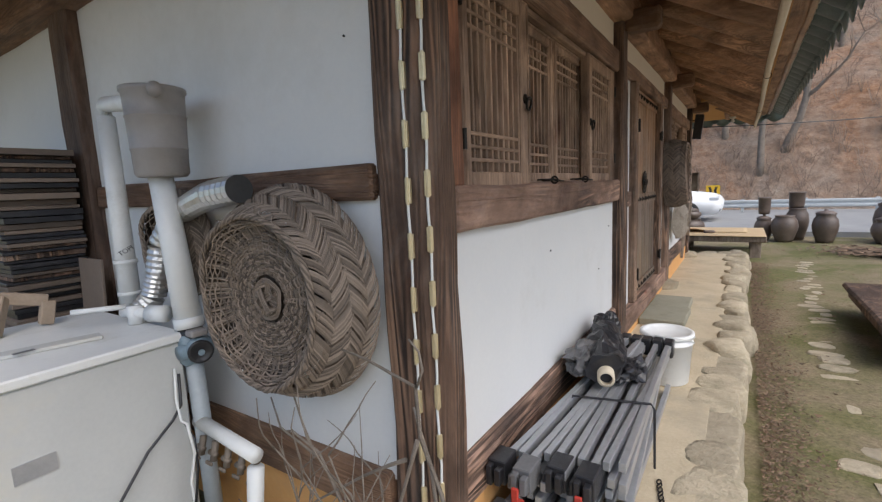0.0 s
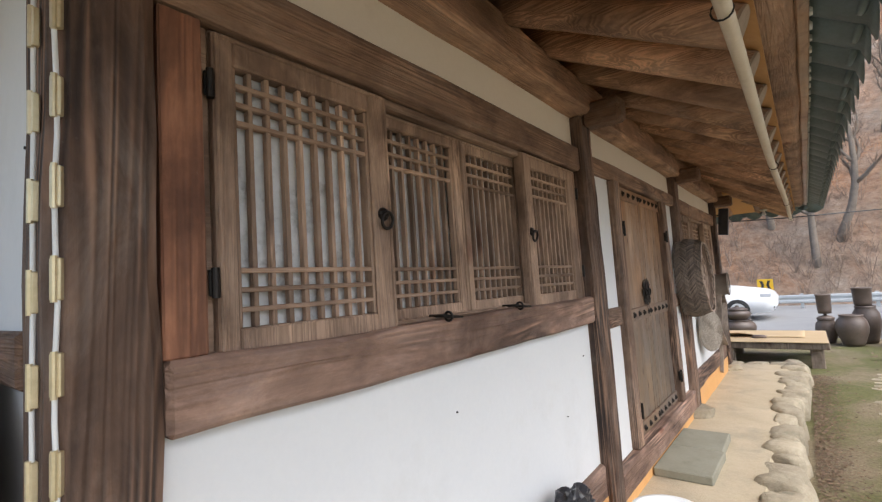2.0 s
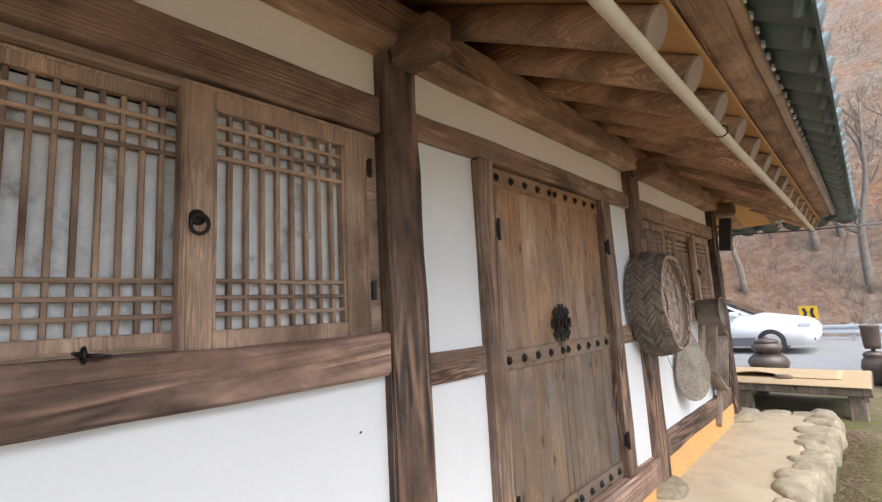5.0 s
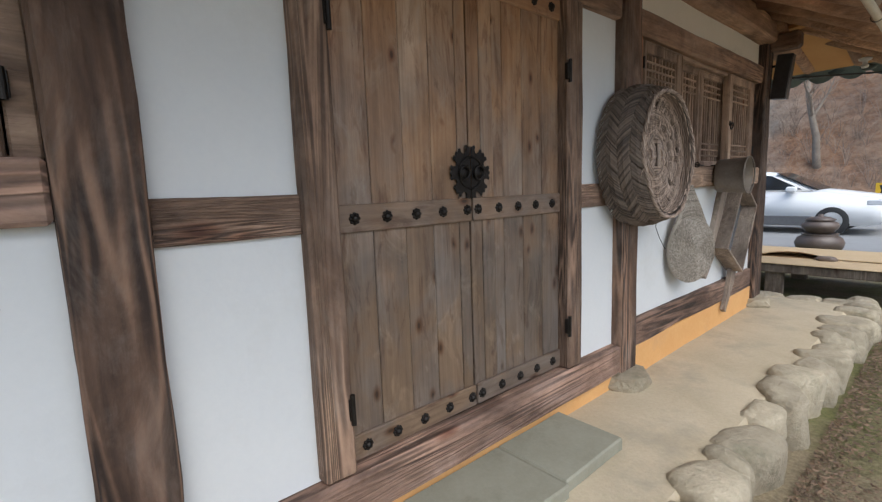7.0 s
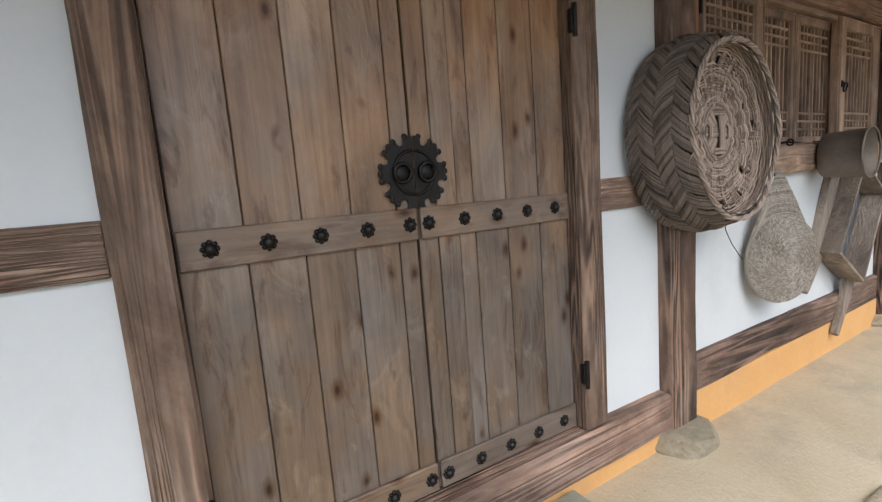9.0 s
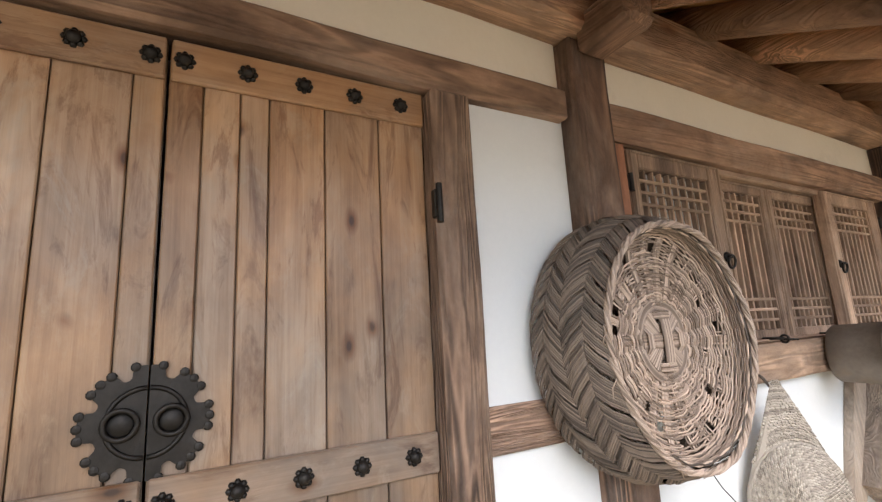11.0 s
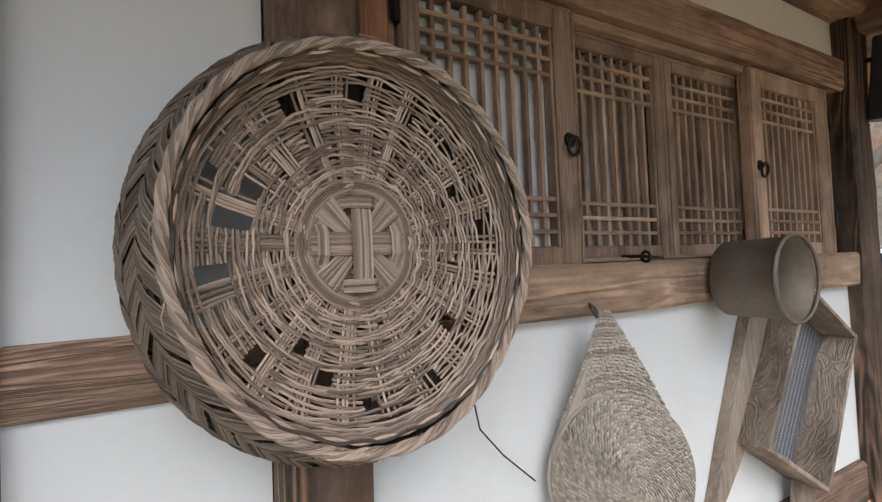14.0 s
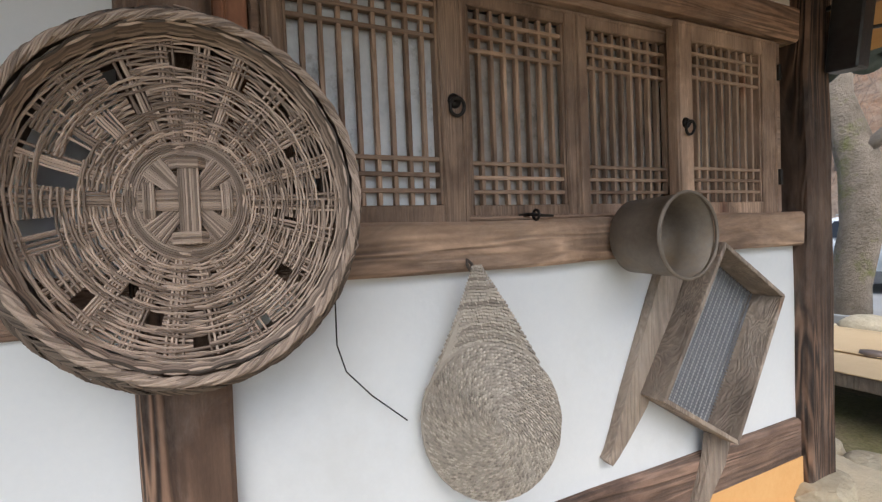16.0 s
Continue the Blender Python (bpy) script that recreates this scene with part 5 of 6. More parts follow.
roll = thing("wrapped_roll", (-0.6, 2.5, 0.33), "white tube rolled in black plastic sheeting on the frame", "roll")
bm = rod((-0.545, 2.30, 0.415), (-0.70, 2.85, 0.435), 0.092, 0.085, 24)
es = [e for e in bm.edges if e.calc_length() > 0.3]
bmesh.ops.subdivide_edges(bm, edges=es, cuts=16)
for v in bm.verts:
    v.co += noise.noise_vector(v.co * 9) * 0.045 + noise.noise_vector(v.co * 27) * 0.02
part("sheeting", bm, M_BLACK, roll, "crumpled black plastic sheeting")
part("core", lathe([(0.030, 0.0), (0.042, 0.0), (0.042, 0.5), (0.03, 0.5), (0.03, 0.0)], 24, look((-0.53, 2.235, 0.40), (-0.70, 2.85, 0.425)) @ Matrix.Rotation(math.pi, 4, "X")), M_POLE, roll, "cream tube core", True)
# black disc set inside the core, painting the shade of the hollow
part("bore", rod((-0.538, 2.263, 0.401), (-0.541, 2.274, 0.4015), 0.0298, None, 20), M_BLACK, roll, "black disc in the tube for the shade of its hollow")
for sx, sy, sz, px, py, pz, mt, lab in ((0.085, 0.19, 0.075, -0.70, 2.50, 0.40, M_GREYPLASTIC, "dusty grey fold of sheeting"), (0.075, 0.15, 0.09, -0.69, 2.93, 0.43, M_BLACK, "gathered end of black sheeting"), (0.07, 0.12, 0.05, -0.46, 2.48, 0.375, M_BLACK, "loose flap of black sheeting")):
    bm = bmesh.new()
    bmesh.ops.create_icosphere(bm, subdivisions=4, radius=1)
    for v in bm.verts:
        v.co *= 1 + 0.5 * noise.noise(v.co * 1.7 + Vector((sx * 90, 0, 0))) + 0.3 * abs(noise.noise(v.co * 4.3))
        v.co = Vector((v.co.x * sx + px, v.co.y * sy + py, v.co.z * sz + pz))
        v.co += noise.noise_vector(v.co * 22) * 0.018
        v.co.z = max(v.co.z, 0.336)
        v.co.x = max(v.co.x, -0.785)
    part("sheeting", bm, mt, roll, lab)
chain = thing("chain", (-0.25, 1.95, 0.0), "short black chain lying on the terrace", "chain")
for k in range(9):
    part("link", tube([Vector((-0.27 + 0.006 * k, 2.12 - k * 0.028, 0.01)) + Vector((0.009 * math.cos(a), 0.018 * math.sin(a), 0.006 * (k % 2) * math.cos(a))) for a in [j * math.pi / 5 for j in range(10)]], 0.0035, 5, True), M_IRON, chain)

# ---- small marks on the plaster ----
for i, (x, y, z) in enumerate(((-0.83, 3.264, 0.76), (-0.83, 3.545, 1.035), (-0.83, 2.3, 1.02))):
    solid("nail_head", rod((x - 0.002, y, z), (x + 0.005, y, z), 0.0042, 0.0036, 8), M_IRON, "small rusty nail head in the plaster", "nail", "")
solid("nail_head", rod((-1.066, 1.127, 1.851), (-1.066, 1.12, 1.851), 0.0042, 0.0036, 8), M_IRON, "small rusty nail head in the plaster", "nail", "")


# ---- boiler corner by the side wall ----
boiler = thing("boiler_casing", (-2.1, 0.45, 0.0), "cream painted boiler casing with a flat top", "boiler")
part("casing", box(-2.62, -1.83, -0.9, 0.90, 0.0, 0.815, 0.008), M_CASE, boiler)
part("top_plate", box(-2.64, -1.815, -0.92, 0.915, 0.817, 0.852, 0.006), M_PVC, boiler, "off-white top plate")
part("name_plate", box(-1.829, -1.826, 0.36, 0.47, 0.52, 0.58, 0.0), M_ALU, boiler, "blank grey name plate")
part("foot_panel", box(-1.829, -1.822, -0.9, 0.275, 0.0, 0.42, 0.002), M_BLACK, boiler, "black lower panel")

tank = thing("header_tank", (-1.87, 0.94, 1.45), "grey plastic header tank on a white pipe", "tank")
part("tank", lathe([(0.0, 0.0), (0.088, 0.0), (0.1, 0.012), (0.103, 0.10), (0.106, 0.102), (0.106, 0.108), (0.104, 0.11), (0.109, 0.22), (0.112, 0.222), (0.112, 0.228), (0.109, 0.23), (0.113, 0.31), (0.12, 0.315), (0.12, 0.33), (0.112, 0.33), (0.1, 0.29), (0.0, 0.29)], 36, Matrix.Translation((-1.895, 0.94, 1.455)) @ Matrix.Diagonal((0.94, 0.94, 1.0, 1.0))), M_CAN, tank, "", True)
part("spout", rod((-1.805, 0.90, 1.76), (-1.74, 0.87, 1.755), 0.022, 0.026), M_CAN, tank, "", True)
part("white_pipe", join(rod((-1.83, 0.94, 0.86), (-1.915, 0.94, 1.462), 0.051, 0.044, 20), rod((-1.83, 0.94, 0.86), (-1.836, 0.94, 0.90), 0.056, None, 20)), M_PVC, tank, "", True)
part("coupling", lathe([(0.0, 0), (0.04, 0), (0.048, 0.01), (0.048, 0.04), (0.04, 0.05), (0, 0.05)], 20, Matrix.Translation((-1.83, 0.94, 0.81))), M_BLACK, tank, "black pipe coupling", True)
part("lower_pipe", rod((-1.78, 0.93, 0.0), (-1.83, 0.938, 0.81), 0.033, None, 20), M_BLUEPIPE, tank, "blue-grey lower pipe", True)
meter = thing("flow_meter", (-1.81, 0.93, 0.78), "blue water meter with a round dial on the pipe", "meter")
part("body", join(rod((-1.83, 0.957, 0.78), (-1.755, 0.93, 0.776), 0.054, 0.05, 20), box(-1.86, -1.79, 0.885, 0.985, 0.715, 0.838, 0.012), rod((-1.80, 0.87, 0.775), (-1.80, 0.995, 0.785), 0.03, None, 14)), M_BLUE, meter, "", True)
part("dial", lathe([(0.0, 0.0), (0.045, 0.0), (0.047, 0.008), (0.04, 0.016), (0.034, 0.01), (0.0, 0.012)], 24, look((-1.755, 0.93, 0.776), (-2.695, 1.27, 0.776))), M_BLACK, meter, "dark round dial", True)
part("cap", box(-1.80, -1.745, 0.90, 0.965, 0.835, 0.862, 0.006), M_CAN, meter)
part("dial_hub", rod((-1.738, 0.924, 0.776), (-1.732, 0.922, 0.776), 0.012, None, 12), M_BLUE, meter)
vent = thing("vent_pipe", (-2.25, 0.98, 0.85), "thin white vent pipe with an elbow at its head", "pipe")
part("pipe", rod((-2.41, 0.98, 0.82), (-2.42, 0.985, 1.75), 0.046, 0.036, 18), M_PVC, vent, "", True)
part("elbow", tube([(-2.42, 0.985, 1.74), (-2.42, 0.985, 1.785), (-2.39, 0.98, 1.80), (-2.0, 0.95, 1.755)], 0.034, 14), M_PVC, vent, "", True)
for z in (0.93, 1.08):
    part("collar", lathe([(0.045, 0), (0.05, 0.0), (0.05, 0.02), (0.045, 0.02)], 18, Matrix.Translation((-2.412, 0.981, z))), M_PVC, vent, "", True)
lb = bpy.data.curves.new("marking", "FONT")
lb.body, lb.size, lb.extrude = "TOPI", 0.03, 0.0005
mk = new("marking", lb)
mk.data.materials.append(M_BLACK)
mk.matrix_basis = Matrix.Translation((-2.37, 0.945, 1.12)) @ Matrix.Rotation(radians(60), 4, "Z") @ Matrix.Rotation(radians(90), 4, "X") @ Matrix.Rotation(radians(90), 4, "Z") @ Matrix.Rotation(radians(-60), 4, "Z")
mk.parent = vent
mk.matrix_parent_inverse = vent.matrix_basis.inverted()

duct = thing("foil_duct", (-1.75, 1.02, 1.38), "silver foil flue duct bent down to the boiler", "duct")
pts = [(-1.40, 0.93, 1.392), (-1.6, 0.95, 1.378), (-1.8, 1.0, 1.35), (-2.0, 1.02, 1.3), (-2.1, 1.0, 1.18), (-2.12, 0.98, 1.05), (-2.14, 0.96, 0.95), (-2.2, 0.9, 0.87)]
bm = bmesh.new()
fine = []
for a, b in zip(pts, pts[1:]):
    for j in range(10):
        fine.append(Vector(a).lerp(Vector(b), j / 10))
sweep(bm, fine, 0.048, 16)
for i, v in enumerate(bm.verts):
    c = fine[min(len(fine) - 1, i // 16)]
    v.co += (v.co - c).normalized() * (0.003 if (i // 16) % 2 else -0.002)
part("duct", bm, M_FOIL, duct)
# the sweep is capped here; a dark disc stands for the shaded inside
part("mouth", rod((-1.3995, 0.93, 1.392), (-1.397, 0.9297, 1.3922), 0.0475, 0.0475, 24), M_RUBBER, duct, "dark disc on the closed duct end for the shade inside")

cluster = thing("pipe_manifold", (-1.55, 0.86, 0.4), "white pipes and corroded brass valves below the meter", "pipes")
part("header", rod((-1.83, 0.93, 0.47), (-1.38, 0.88, 0.475), 0.027, None, 16), M_PVC, cluster, "", True)
part("drop_pipe", rod((-1.39, 0.88, 0.43), (-1.42, 0.86, 0.08), 0.029, 0.027, 16), M_PVC, cluster, "", True)
part("floor_pipe", tube([(-1.7, 0.72, 0.16), (-1.5, 0.72, 0.14), (-1.3, 0.7, 0.06)], 0.045, 14), M_PVC, cluster, "", True)
for k in range(5):
    x = -1.75 + k * 0.085
    part("valve", join(rod((x, 0.90, 0.44), (x + 0.005, 0.88, 0.37), 0.013, None, 10), rod((x - 0.02, 0.885, 0.40), (x + 0.022, 0.885, 0.395), 0.011, None, 8), box(x - 0.02, x + 0.02, 0.86, 0.87, 0.36, 0.375, 0.003)), M_POT, cluster, "brown corroded valve", True)
for k in range(3):
    part("lagging", rock(0.05, 0.045, 0.04, 90 + k, 2, 0.8), M_CASE, cluster, "crumpled pale lagging", True).matrix_basis = Matrix.Translation((-1.74 + 0.1 * k, 0.74, 0.14 + 0.03 * (k % 2)))
valve = thing("stop_valve", (-2.1, 0.93, 0.86), "white valve with a long side handle on the boiler top", "valve")
part("body", join(rod((-2.14, 0.88, 0.853), (-2.14, 0.88, 0.93), 0.03, None, 14), rod((-2.06, 0.9, 0.9), (-2.2, 0.86, 0.9), 0.022, None, 12), rod((-1.98, 0.93, 0.90), (-2.06, 0.9, 0.90), 0.035, None, 14)), M_PVC, valve, "", True)
part("handle", rod((-2.18, 0.865, 0.925), (-2.27, 0.70, 0.93), 0.011, None, 10), M_PVC, valve, "", True)
box_sw = thing("paper_strip", (-2.1, 0.55, 0.855), "folded cream paper strip lying on the boiler", "paper")
part("sheet", box(-2.12, -2.05, 0.42, 0.72, 0.853, 0.867, 0.003, Matrix.Translation((-2.08, 0.57, 0)) @ Matrix.Rotation(radians(-12), 4, "Z") @ Matrix.Translation((2.08, -0.57, 0))), M_CASE, box_sw)
part("print", box(-2.075, -2.055, 0.46, 0.52, 0.867, 0.8685, 0.0), M_GREYPLASTIC, box_sw)
wires = thing("wires", (-1.8, 0.85, 0.5), "tangled black and white wires on the pipe", "wires")
part("black_wire", tube([(-1.80, 0.86, 0.70), (-1.79, 0.85, 0.58), (-1.80, 0.82, 0.53), (-1.80, 0.72, 0.45), (-1.80, 0.6, 0.30), (-1.79, 0.45, 0.16), (-1.78, 0.3, 0.05)], 0.006, 6), M_BLACK, wires, "", True)
part("white_wire", tube([(-1.815, 0.855, 0.72), (-1.80, 0.84, 0.6), (-1.78, 0.84, 0.52), (-1.72, 0.83, 0.53), (-1.69, 0.83, 0.42), (-1.72, 0.82, 0.3), (-1.7, 0.82, 0.1)], 0.006, 6), M_PVC, wires, "", True)
part("black_wire", tube([(-1.76, 0.84, 0.52), (-1.70, 0.84, 0.47), (-1.68, 0.83, 0.36), (-1.71, 0.82, 0.2)], 0.005, 6), M_BLACK, wires, "", True)

# stack of old roof tiles, scrap panel and a wooden frame beyond the boiler
stack = thing("tile_stack", (-3.2, 0.95, 0.0), "tall stack of thin dark weathered boards", "stack")
rnd = random.Random(12)
z = 0.0
slat_mats = (M_TWIGDARK, M_TWIGDARK, M_POST, M_BLACK, M_POST, M_BLACK, M_BLACK)
while z < 1.62:
    h = rnd.uniform(0.016, 0.034)
    o = rnd.uniform(-0.03, 0.03)
    part("board", box(-3.75 + o, -2.98 + o + rnd.uniform(-0.02, 0.03), 0.7 + rnd.uniform(-0.02, 0.02), 1.03, z, z + h - 0.003, 0.002), rnd.choice(slat_mats), stack)
    z += h
scrap = thing("scrap_panel", (-2.7, 0.9, 0.0), "dark rusty sheet leaning by the stack", "panel")
part("sheet", box(-2.92, -2.66, 0.93, 0.945, 0.0, 1.12, 0.003, Matrix.Rotation(radians(-2), 4, "X")), M_TWIGDARK, scrap)
frm = thing("wooden_frame", (-2.75, 0.4, 0.85), "broken pale wooden stool frame on the boiler", "frame")
for p0, p1 in (((-2.55, 0.40, 0.86), (-2.58, 0.46, 1.02)), ((-2.56, 0.47, 1.02), (-2.50, 0.70, 0.96)), ((-2.50, 0.70, 0.96), (-2.5, 0.68, 0.86)), ((-2.45, 0.5, 0.86), (-2.52, 0.56, 1.0)), ((-2.40, 0.25, 0.88), (-2.42, 0.48, 0.90))):
    d = Vector(p1) - Vector(p0)
    part("bar", box(-0.018, 0.018, 0, d.length, -0.025, 0.025, 0.004, Matrix.Translation(p0) @ d.to_track_quat("Y", "Z").to_matrix().to_4x4()), M_ENDGRAIN, frm)


def twig(bm, p, d, ln, r, depth, rnd):
    pts = [p]
    q, v = Vector(p), Vector(d).normalized()
    n = 5
    for k in range(n):
        v = (v + Vector((rnd.uniform(-1, 1), rnd.uniform(-1, 1), rnd.uniform(-0.6, 0.8))) * 0.22).normalized()
        q = q + v * ln / n
        pts.append(q.copy())
        if depth and k > 0 and rnd.random() < 0.75:
            twig(bm, q.copy(), v + Vector((rnd.uniform(-1, 1), rnd.uniform(-1, 1), rnd.uniform(-0.3, 0.8))) * 0.9, ln * rnd.uniform(0.35, 0.65), r * 0.6, depth - 1, rnd)
    sweep(bm, pts, r, 5, False, r * 0.4)


shrub = thing("bare_shrub", (-0.93, 0.86, 0.0), "bare grey twigs growing at the corner post", "shrub")
Y = 0.95
stems = (((-0.60, 0.0), (-0.63, 0.35), (-0.66, 0.53), (-0.723, 0.685), (-0.733, 0.83), (-0.80, 0.855), (-0.903, 0.88), (-1.08, 0.905), (-1.264, 0.896)),
         ((-0.733, 0.83), (-0.712, 0.88), (-0.722, 0.93), (-0.744, 0.963)),
         ((-0.70, 0.0), (-0.69, 0.4), (-0.70, 0.6), (-0.735, 0.72), (-0.755, 0.76)),
         ((-0.72, 0.68), (-0.76, 0.60), (-0.80, 0.48), (-0.84, 0.3), (-0.86, 0.0)),
         ((-1.02, 0.0), (-1.06, 0.374), (-1.16, 0.504), (-1.28, 0.56), (-1.328, 0.539)),
         ((-1.2, 0.52), (-1.24, 0.58), (-1.275, 0.70)),
         ((-1.17, 0.5), (-1.33, 0.56), (-1.38, 0.66)),
         ((-0.78, 0.6), (-0.842, 0.564), (-0.96, 0.489), (-1.18, 0.334), (-1.3, 0.2)),
         ((-0.62, 0.0), (-0.60, 0.3), (-0.63, 0.5)),
         ((-0.95, 0.0), (-0.92, 0.25), (-1.0, 0.42), (-1.12, 0.47)))
rnd = random.Random(31)
bm = bmesh.new()
for k in range(9):
    twig(bm, Vector((-0.72 - 0.07 * k, 0.93 + 0.02 * (k % 2), 0.02)), Vector((rnd.uniform(-0.35, 0.3), -0.08, 1)), rnd.uniform(0.4, 0.75), 0.005, 1, rnd)
tagged(part("side_twigs", bm, M_BARK, shrub, "thin tangled side twigs", True), "thin tangled side twigs", kind="stuff")
for k, st in enumerate(stems):
    part("branch", tube([(x + rnd.uniform(-0.006, 0.006), Y + 0.01 * (k % 3) + rnd.uniform(-0.008, 0.008), z) for x, z in st], 0.0075 if len(st) > 4 else 0.005, 6, False, 0.0028), M_BARK, shrub, "", True)

# ---- yard: platform, table, jars, leaf litter ----
plat = thing("low_platform", (-0.9, 11.3, -0.22), "low wooden platform covered with a tan sheet", "platform")
part("deck", box(-2.6, 0.41, 10.5, 12.2, 0.09, 0.20, 0.01, None), M_GREYWOOD, plat)
part("tan_sheet", box(-2.58, 0.40, 10.47, 12.18, 0.202, 0.212, 0.004), M_SHEET, plat, "tan sheet with a curled edge")
for x in (-2.4, -1.0, 0.24):
    for yy in (10.66, 12.0):
        part("leg", box(x - 0.09, x + 0.09, yy - 0.08, yy + 0.08, -0.26, 0.09, 0.01), M_GREYWOOD, plat)
fold = thing("folded_mat", (-0.5, 11.4, 0.21), "tan mat with a lifted curling edge", "mat")
bm = bmesh.new()
bmesh.ops.create_grid(bm, x_segments=24, y_segments=12, size=0.5)
for v in bm.verts:
    x, y = v.co.x, v.co.y
    v.co = Vector((-1.05 + x * 2.3, 11.55 + y * 1.0, 0.222 + 0.07 * max(0, math.sin(x * 9 + 1)) * hump(-y, 0.2, 0.5)))
ext = bmesh.ops.extrude_face_region(bm, geom=bm.faces[:])
bmesh.ops.translate(bm, verts=[v for v in ext["geom"] if isinstance(v, bmesh.types.BMVert)], vec=(0, 0, 0.006))
bmesh.ops.recalc_face_normals(bm, faces=bm.faces)
part("mat", bm, M_SHEET, fold, "", True)
for x, y, s, lab in ((-1.42, 11.1, 0.09, "flat dark stone lying on the platform"), (-0.55, 11.0, 0.11, "dark flat piece lying on the platform")):
    solid("weight_stone", rock(s, s * 0.7, s * 0.3, int(abs(x * 10))), M_JAR, lab, "stone", "", True).matrix_basis = Matrix.Translation((x, y, 0.235))
tbl = thing("dark_table", (1.6, 5.8, -0.22), "dark weathered low wooden table in the yard", "table")
part("top", box(0.98, 2.6, 4.75, 6.75, 0.06, 0.12, 0.02, None, 8, 0.01), M_POST, tbl)
part("apron", box(1.03, 2.55, 4.8, 6.7, -0.04, 0.058, 0.01), M_POST, tbl)
for x in (1.25, 2.4):
    for yy in (5.0, 6.5):
        part("leg", box(x - 0.07, x + 0.07, yy - 0.07, yy + 0.07, -0.26, -0.04, 0.01), M_POST, tbl)


def jar(x, y, z, r, h, label, lid=True):
    t = thing("clay_jar", (x, y, z), label, "jar", "clay jars in the yard")
    m = Matrix.Translation((x, y, z))
    part("body", lathe([(0.0, 0), (r * 0.62, 0), (r * 0.72, h * 0.12), (r * 0.95, h * 0.42), (r, h * 0.6), (r * 0.9, h * 0.82), (r * 0.7, h * 0.93), (r * 0.72, h * 0.95), (r * 0.75, h), (r * 0.66, h), (r * 0.62, h * 0.9), (0, h * 0.88)], 28, m), M_JAR, t, "", True)
    if lid:
        part("lid", lathe([(r * 0.78, h + 0.003), (r * 0.8, h + 0.02), (r * 0.5, h + 0.06), (r * 0.16, h + 0.075), (r * 0.14, h + 0.11), (0, h + 0.115)], 28, m), M_JAR, t, "brown lid with a knob", True)
    return t


def crock(x, y, z, r, h, label):
    t = thing("clay_crock", (x, y, z), label, "jar", "clay jars in the yard")
    part("body", lathe([(0.0, 0), (r * 0.85, 0), (r * 0.95, h * 0.2), (r, h * 0.9), (r * 1.08, h * 0.93), (r * 1.06, h), (r * 0.9, h), (r * 0.88, h * 0.1), (0, h * 0.08)], 24, Matrix.Translation((x, y, z))), M_JAR, t, "", True)
    return t


jar(0.45, 13.7, -0.21, 0.2, 0.5, "slim brown glazed clay jar with a crock on its lid")
crock(0.45, 13.7, 0.405, 0.13, 0.41, "tall narrow brown clay crock stacked on a jar")
jar(0.84, 13.35, -0.21, 0.265, 0.61, "squat brown glazed clay jar", False)
jar(1.1, 13.8, -0.21, 0.235, 0.75, "tall reddish brown clay jar with a dark crock on top", False)
crock(1.08, 13.8, 0.54, 0.16, 0.38, "dark green-brown clay crock on a jar")
jar(1.57, 13.3, -0.21, 0.245, 0.64, "egg-shaped brown clay jar with a knobbed lid")
jar(2.62, 13.3, -0.21, 0.3, 0.5, "brown clay jar at the yard edge")
jar(2.75, 13.9, -0.21, 0.3, 0.8, "tall dark clay jar at the yard edge")
jar(-1.2, 14.4, -0.2, 0.37, 0.42, "wide brown clay jar under a smaller one", False)
jar(-1.2, 14.4, 0.22, 0.28, 0.24, "small brown clay jar set on a wide one")
for k, (x, y, s) in enumerate(((-2.35, 13.4, 0.33), (-2.75, 13.1, 0.22), (-1.95, 13.2, 0.18))):
    solid("yard_stone", rock(s, s * 0.8, s * 0.9, 70 + k, 3, 0.8), M_STONE, "pale grey yard stone", "stone", "", True).matrix_basis = Matrix.Translation((x, y, -0.1))


def litter(name, n, region, label, size=(0.02, 0.045), seed=1, z=YARD):
    rnd = random.Random(seed)
    bm = bmesh.new()
    for k in range(n):
        x, y = region(rnd)
        s = rnd.uniform(*size)
        a = rnd.uniform(0, 6.28)
        c, d = math.cos(a), math.sin(a)
        zz = z + 0.022 * noise.noise(Vector((x, y, 0)) * 1.3) + 0.02 + rnd.uniform(0, 0.012)
        cu = rnd.uniform(0.1, 0.6) * s
        v = [bm.verts.new((x + c * p * s - d * q * s, y + d * p * s + c * q * s, zz + w)) for p, q, w in ((-1, 0, cu), (0, 0.45, 0.0), (1, 0, cu), (0, -0.45, 0.2 * cu))]
        bm.faces.new((v[0], v[1], v[2]))
        bm.faces.new((v[0], v[2], v[3]))
    return solid(name, bm, M_LEAFLITTER, label, "leaves", "stuff")


litter("leaf_litter", 9500, lambda r: (0.14 + abs(r.gauss(0, 0.14)), r.uniform(-1, 9.8)), "brown dead leaves fallen along the kerb", (0.006, 0.019), 4)
litter("yard_leaves", 700, lambda r: (r.uniform(0.2, 4.0), r.uniform(0, 13)), "scattered brown leaves on the mossy yard", (0.012, 0.03), 9)
litter("leaf_heap", 1500, lambda r: (2.5 + r.gauss(0, 0.5), 11.6 + r.gauss(0, 0.35)), "heap of dry brown leaves and twigs", (0.03, 0.08), 10, YARD + 0.03)
path = thing("flagstones", (0.75, 5.0, YARD), "broken line of pale flat stones sunk in the yard", "path", kind="structure")
rnd = random.Random(21)
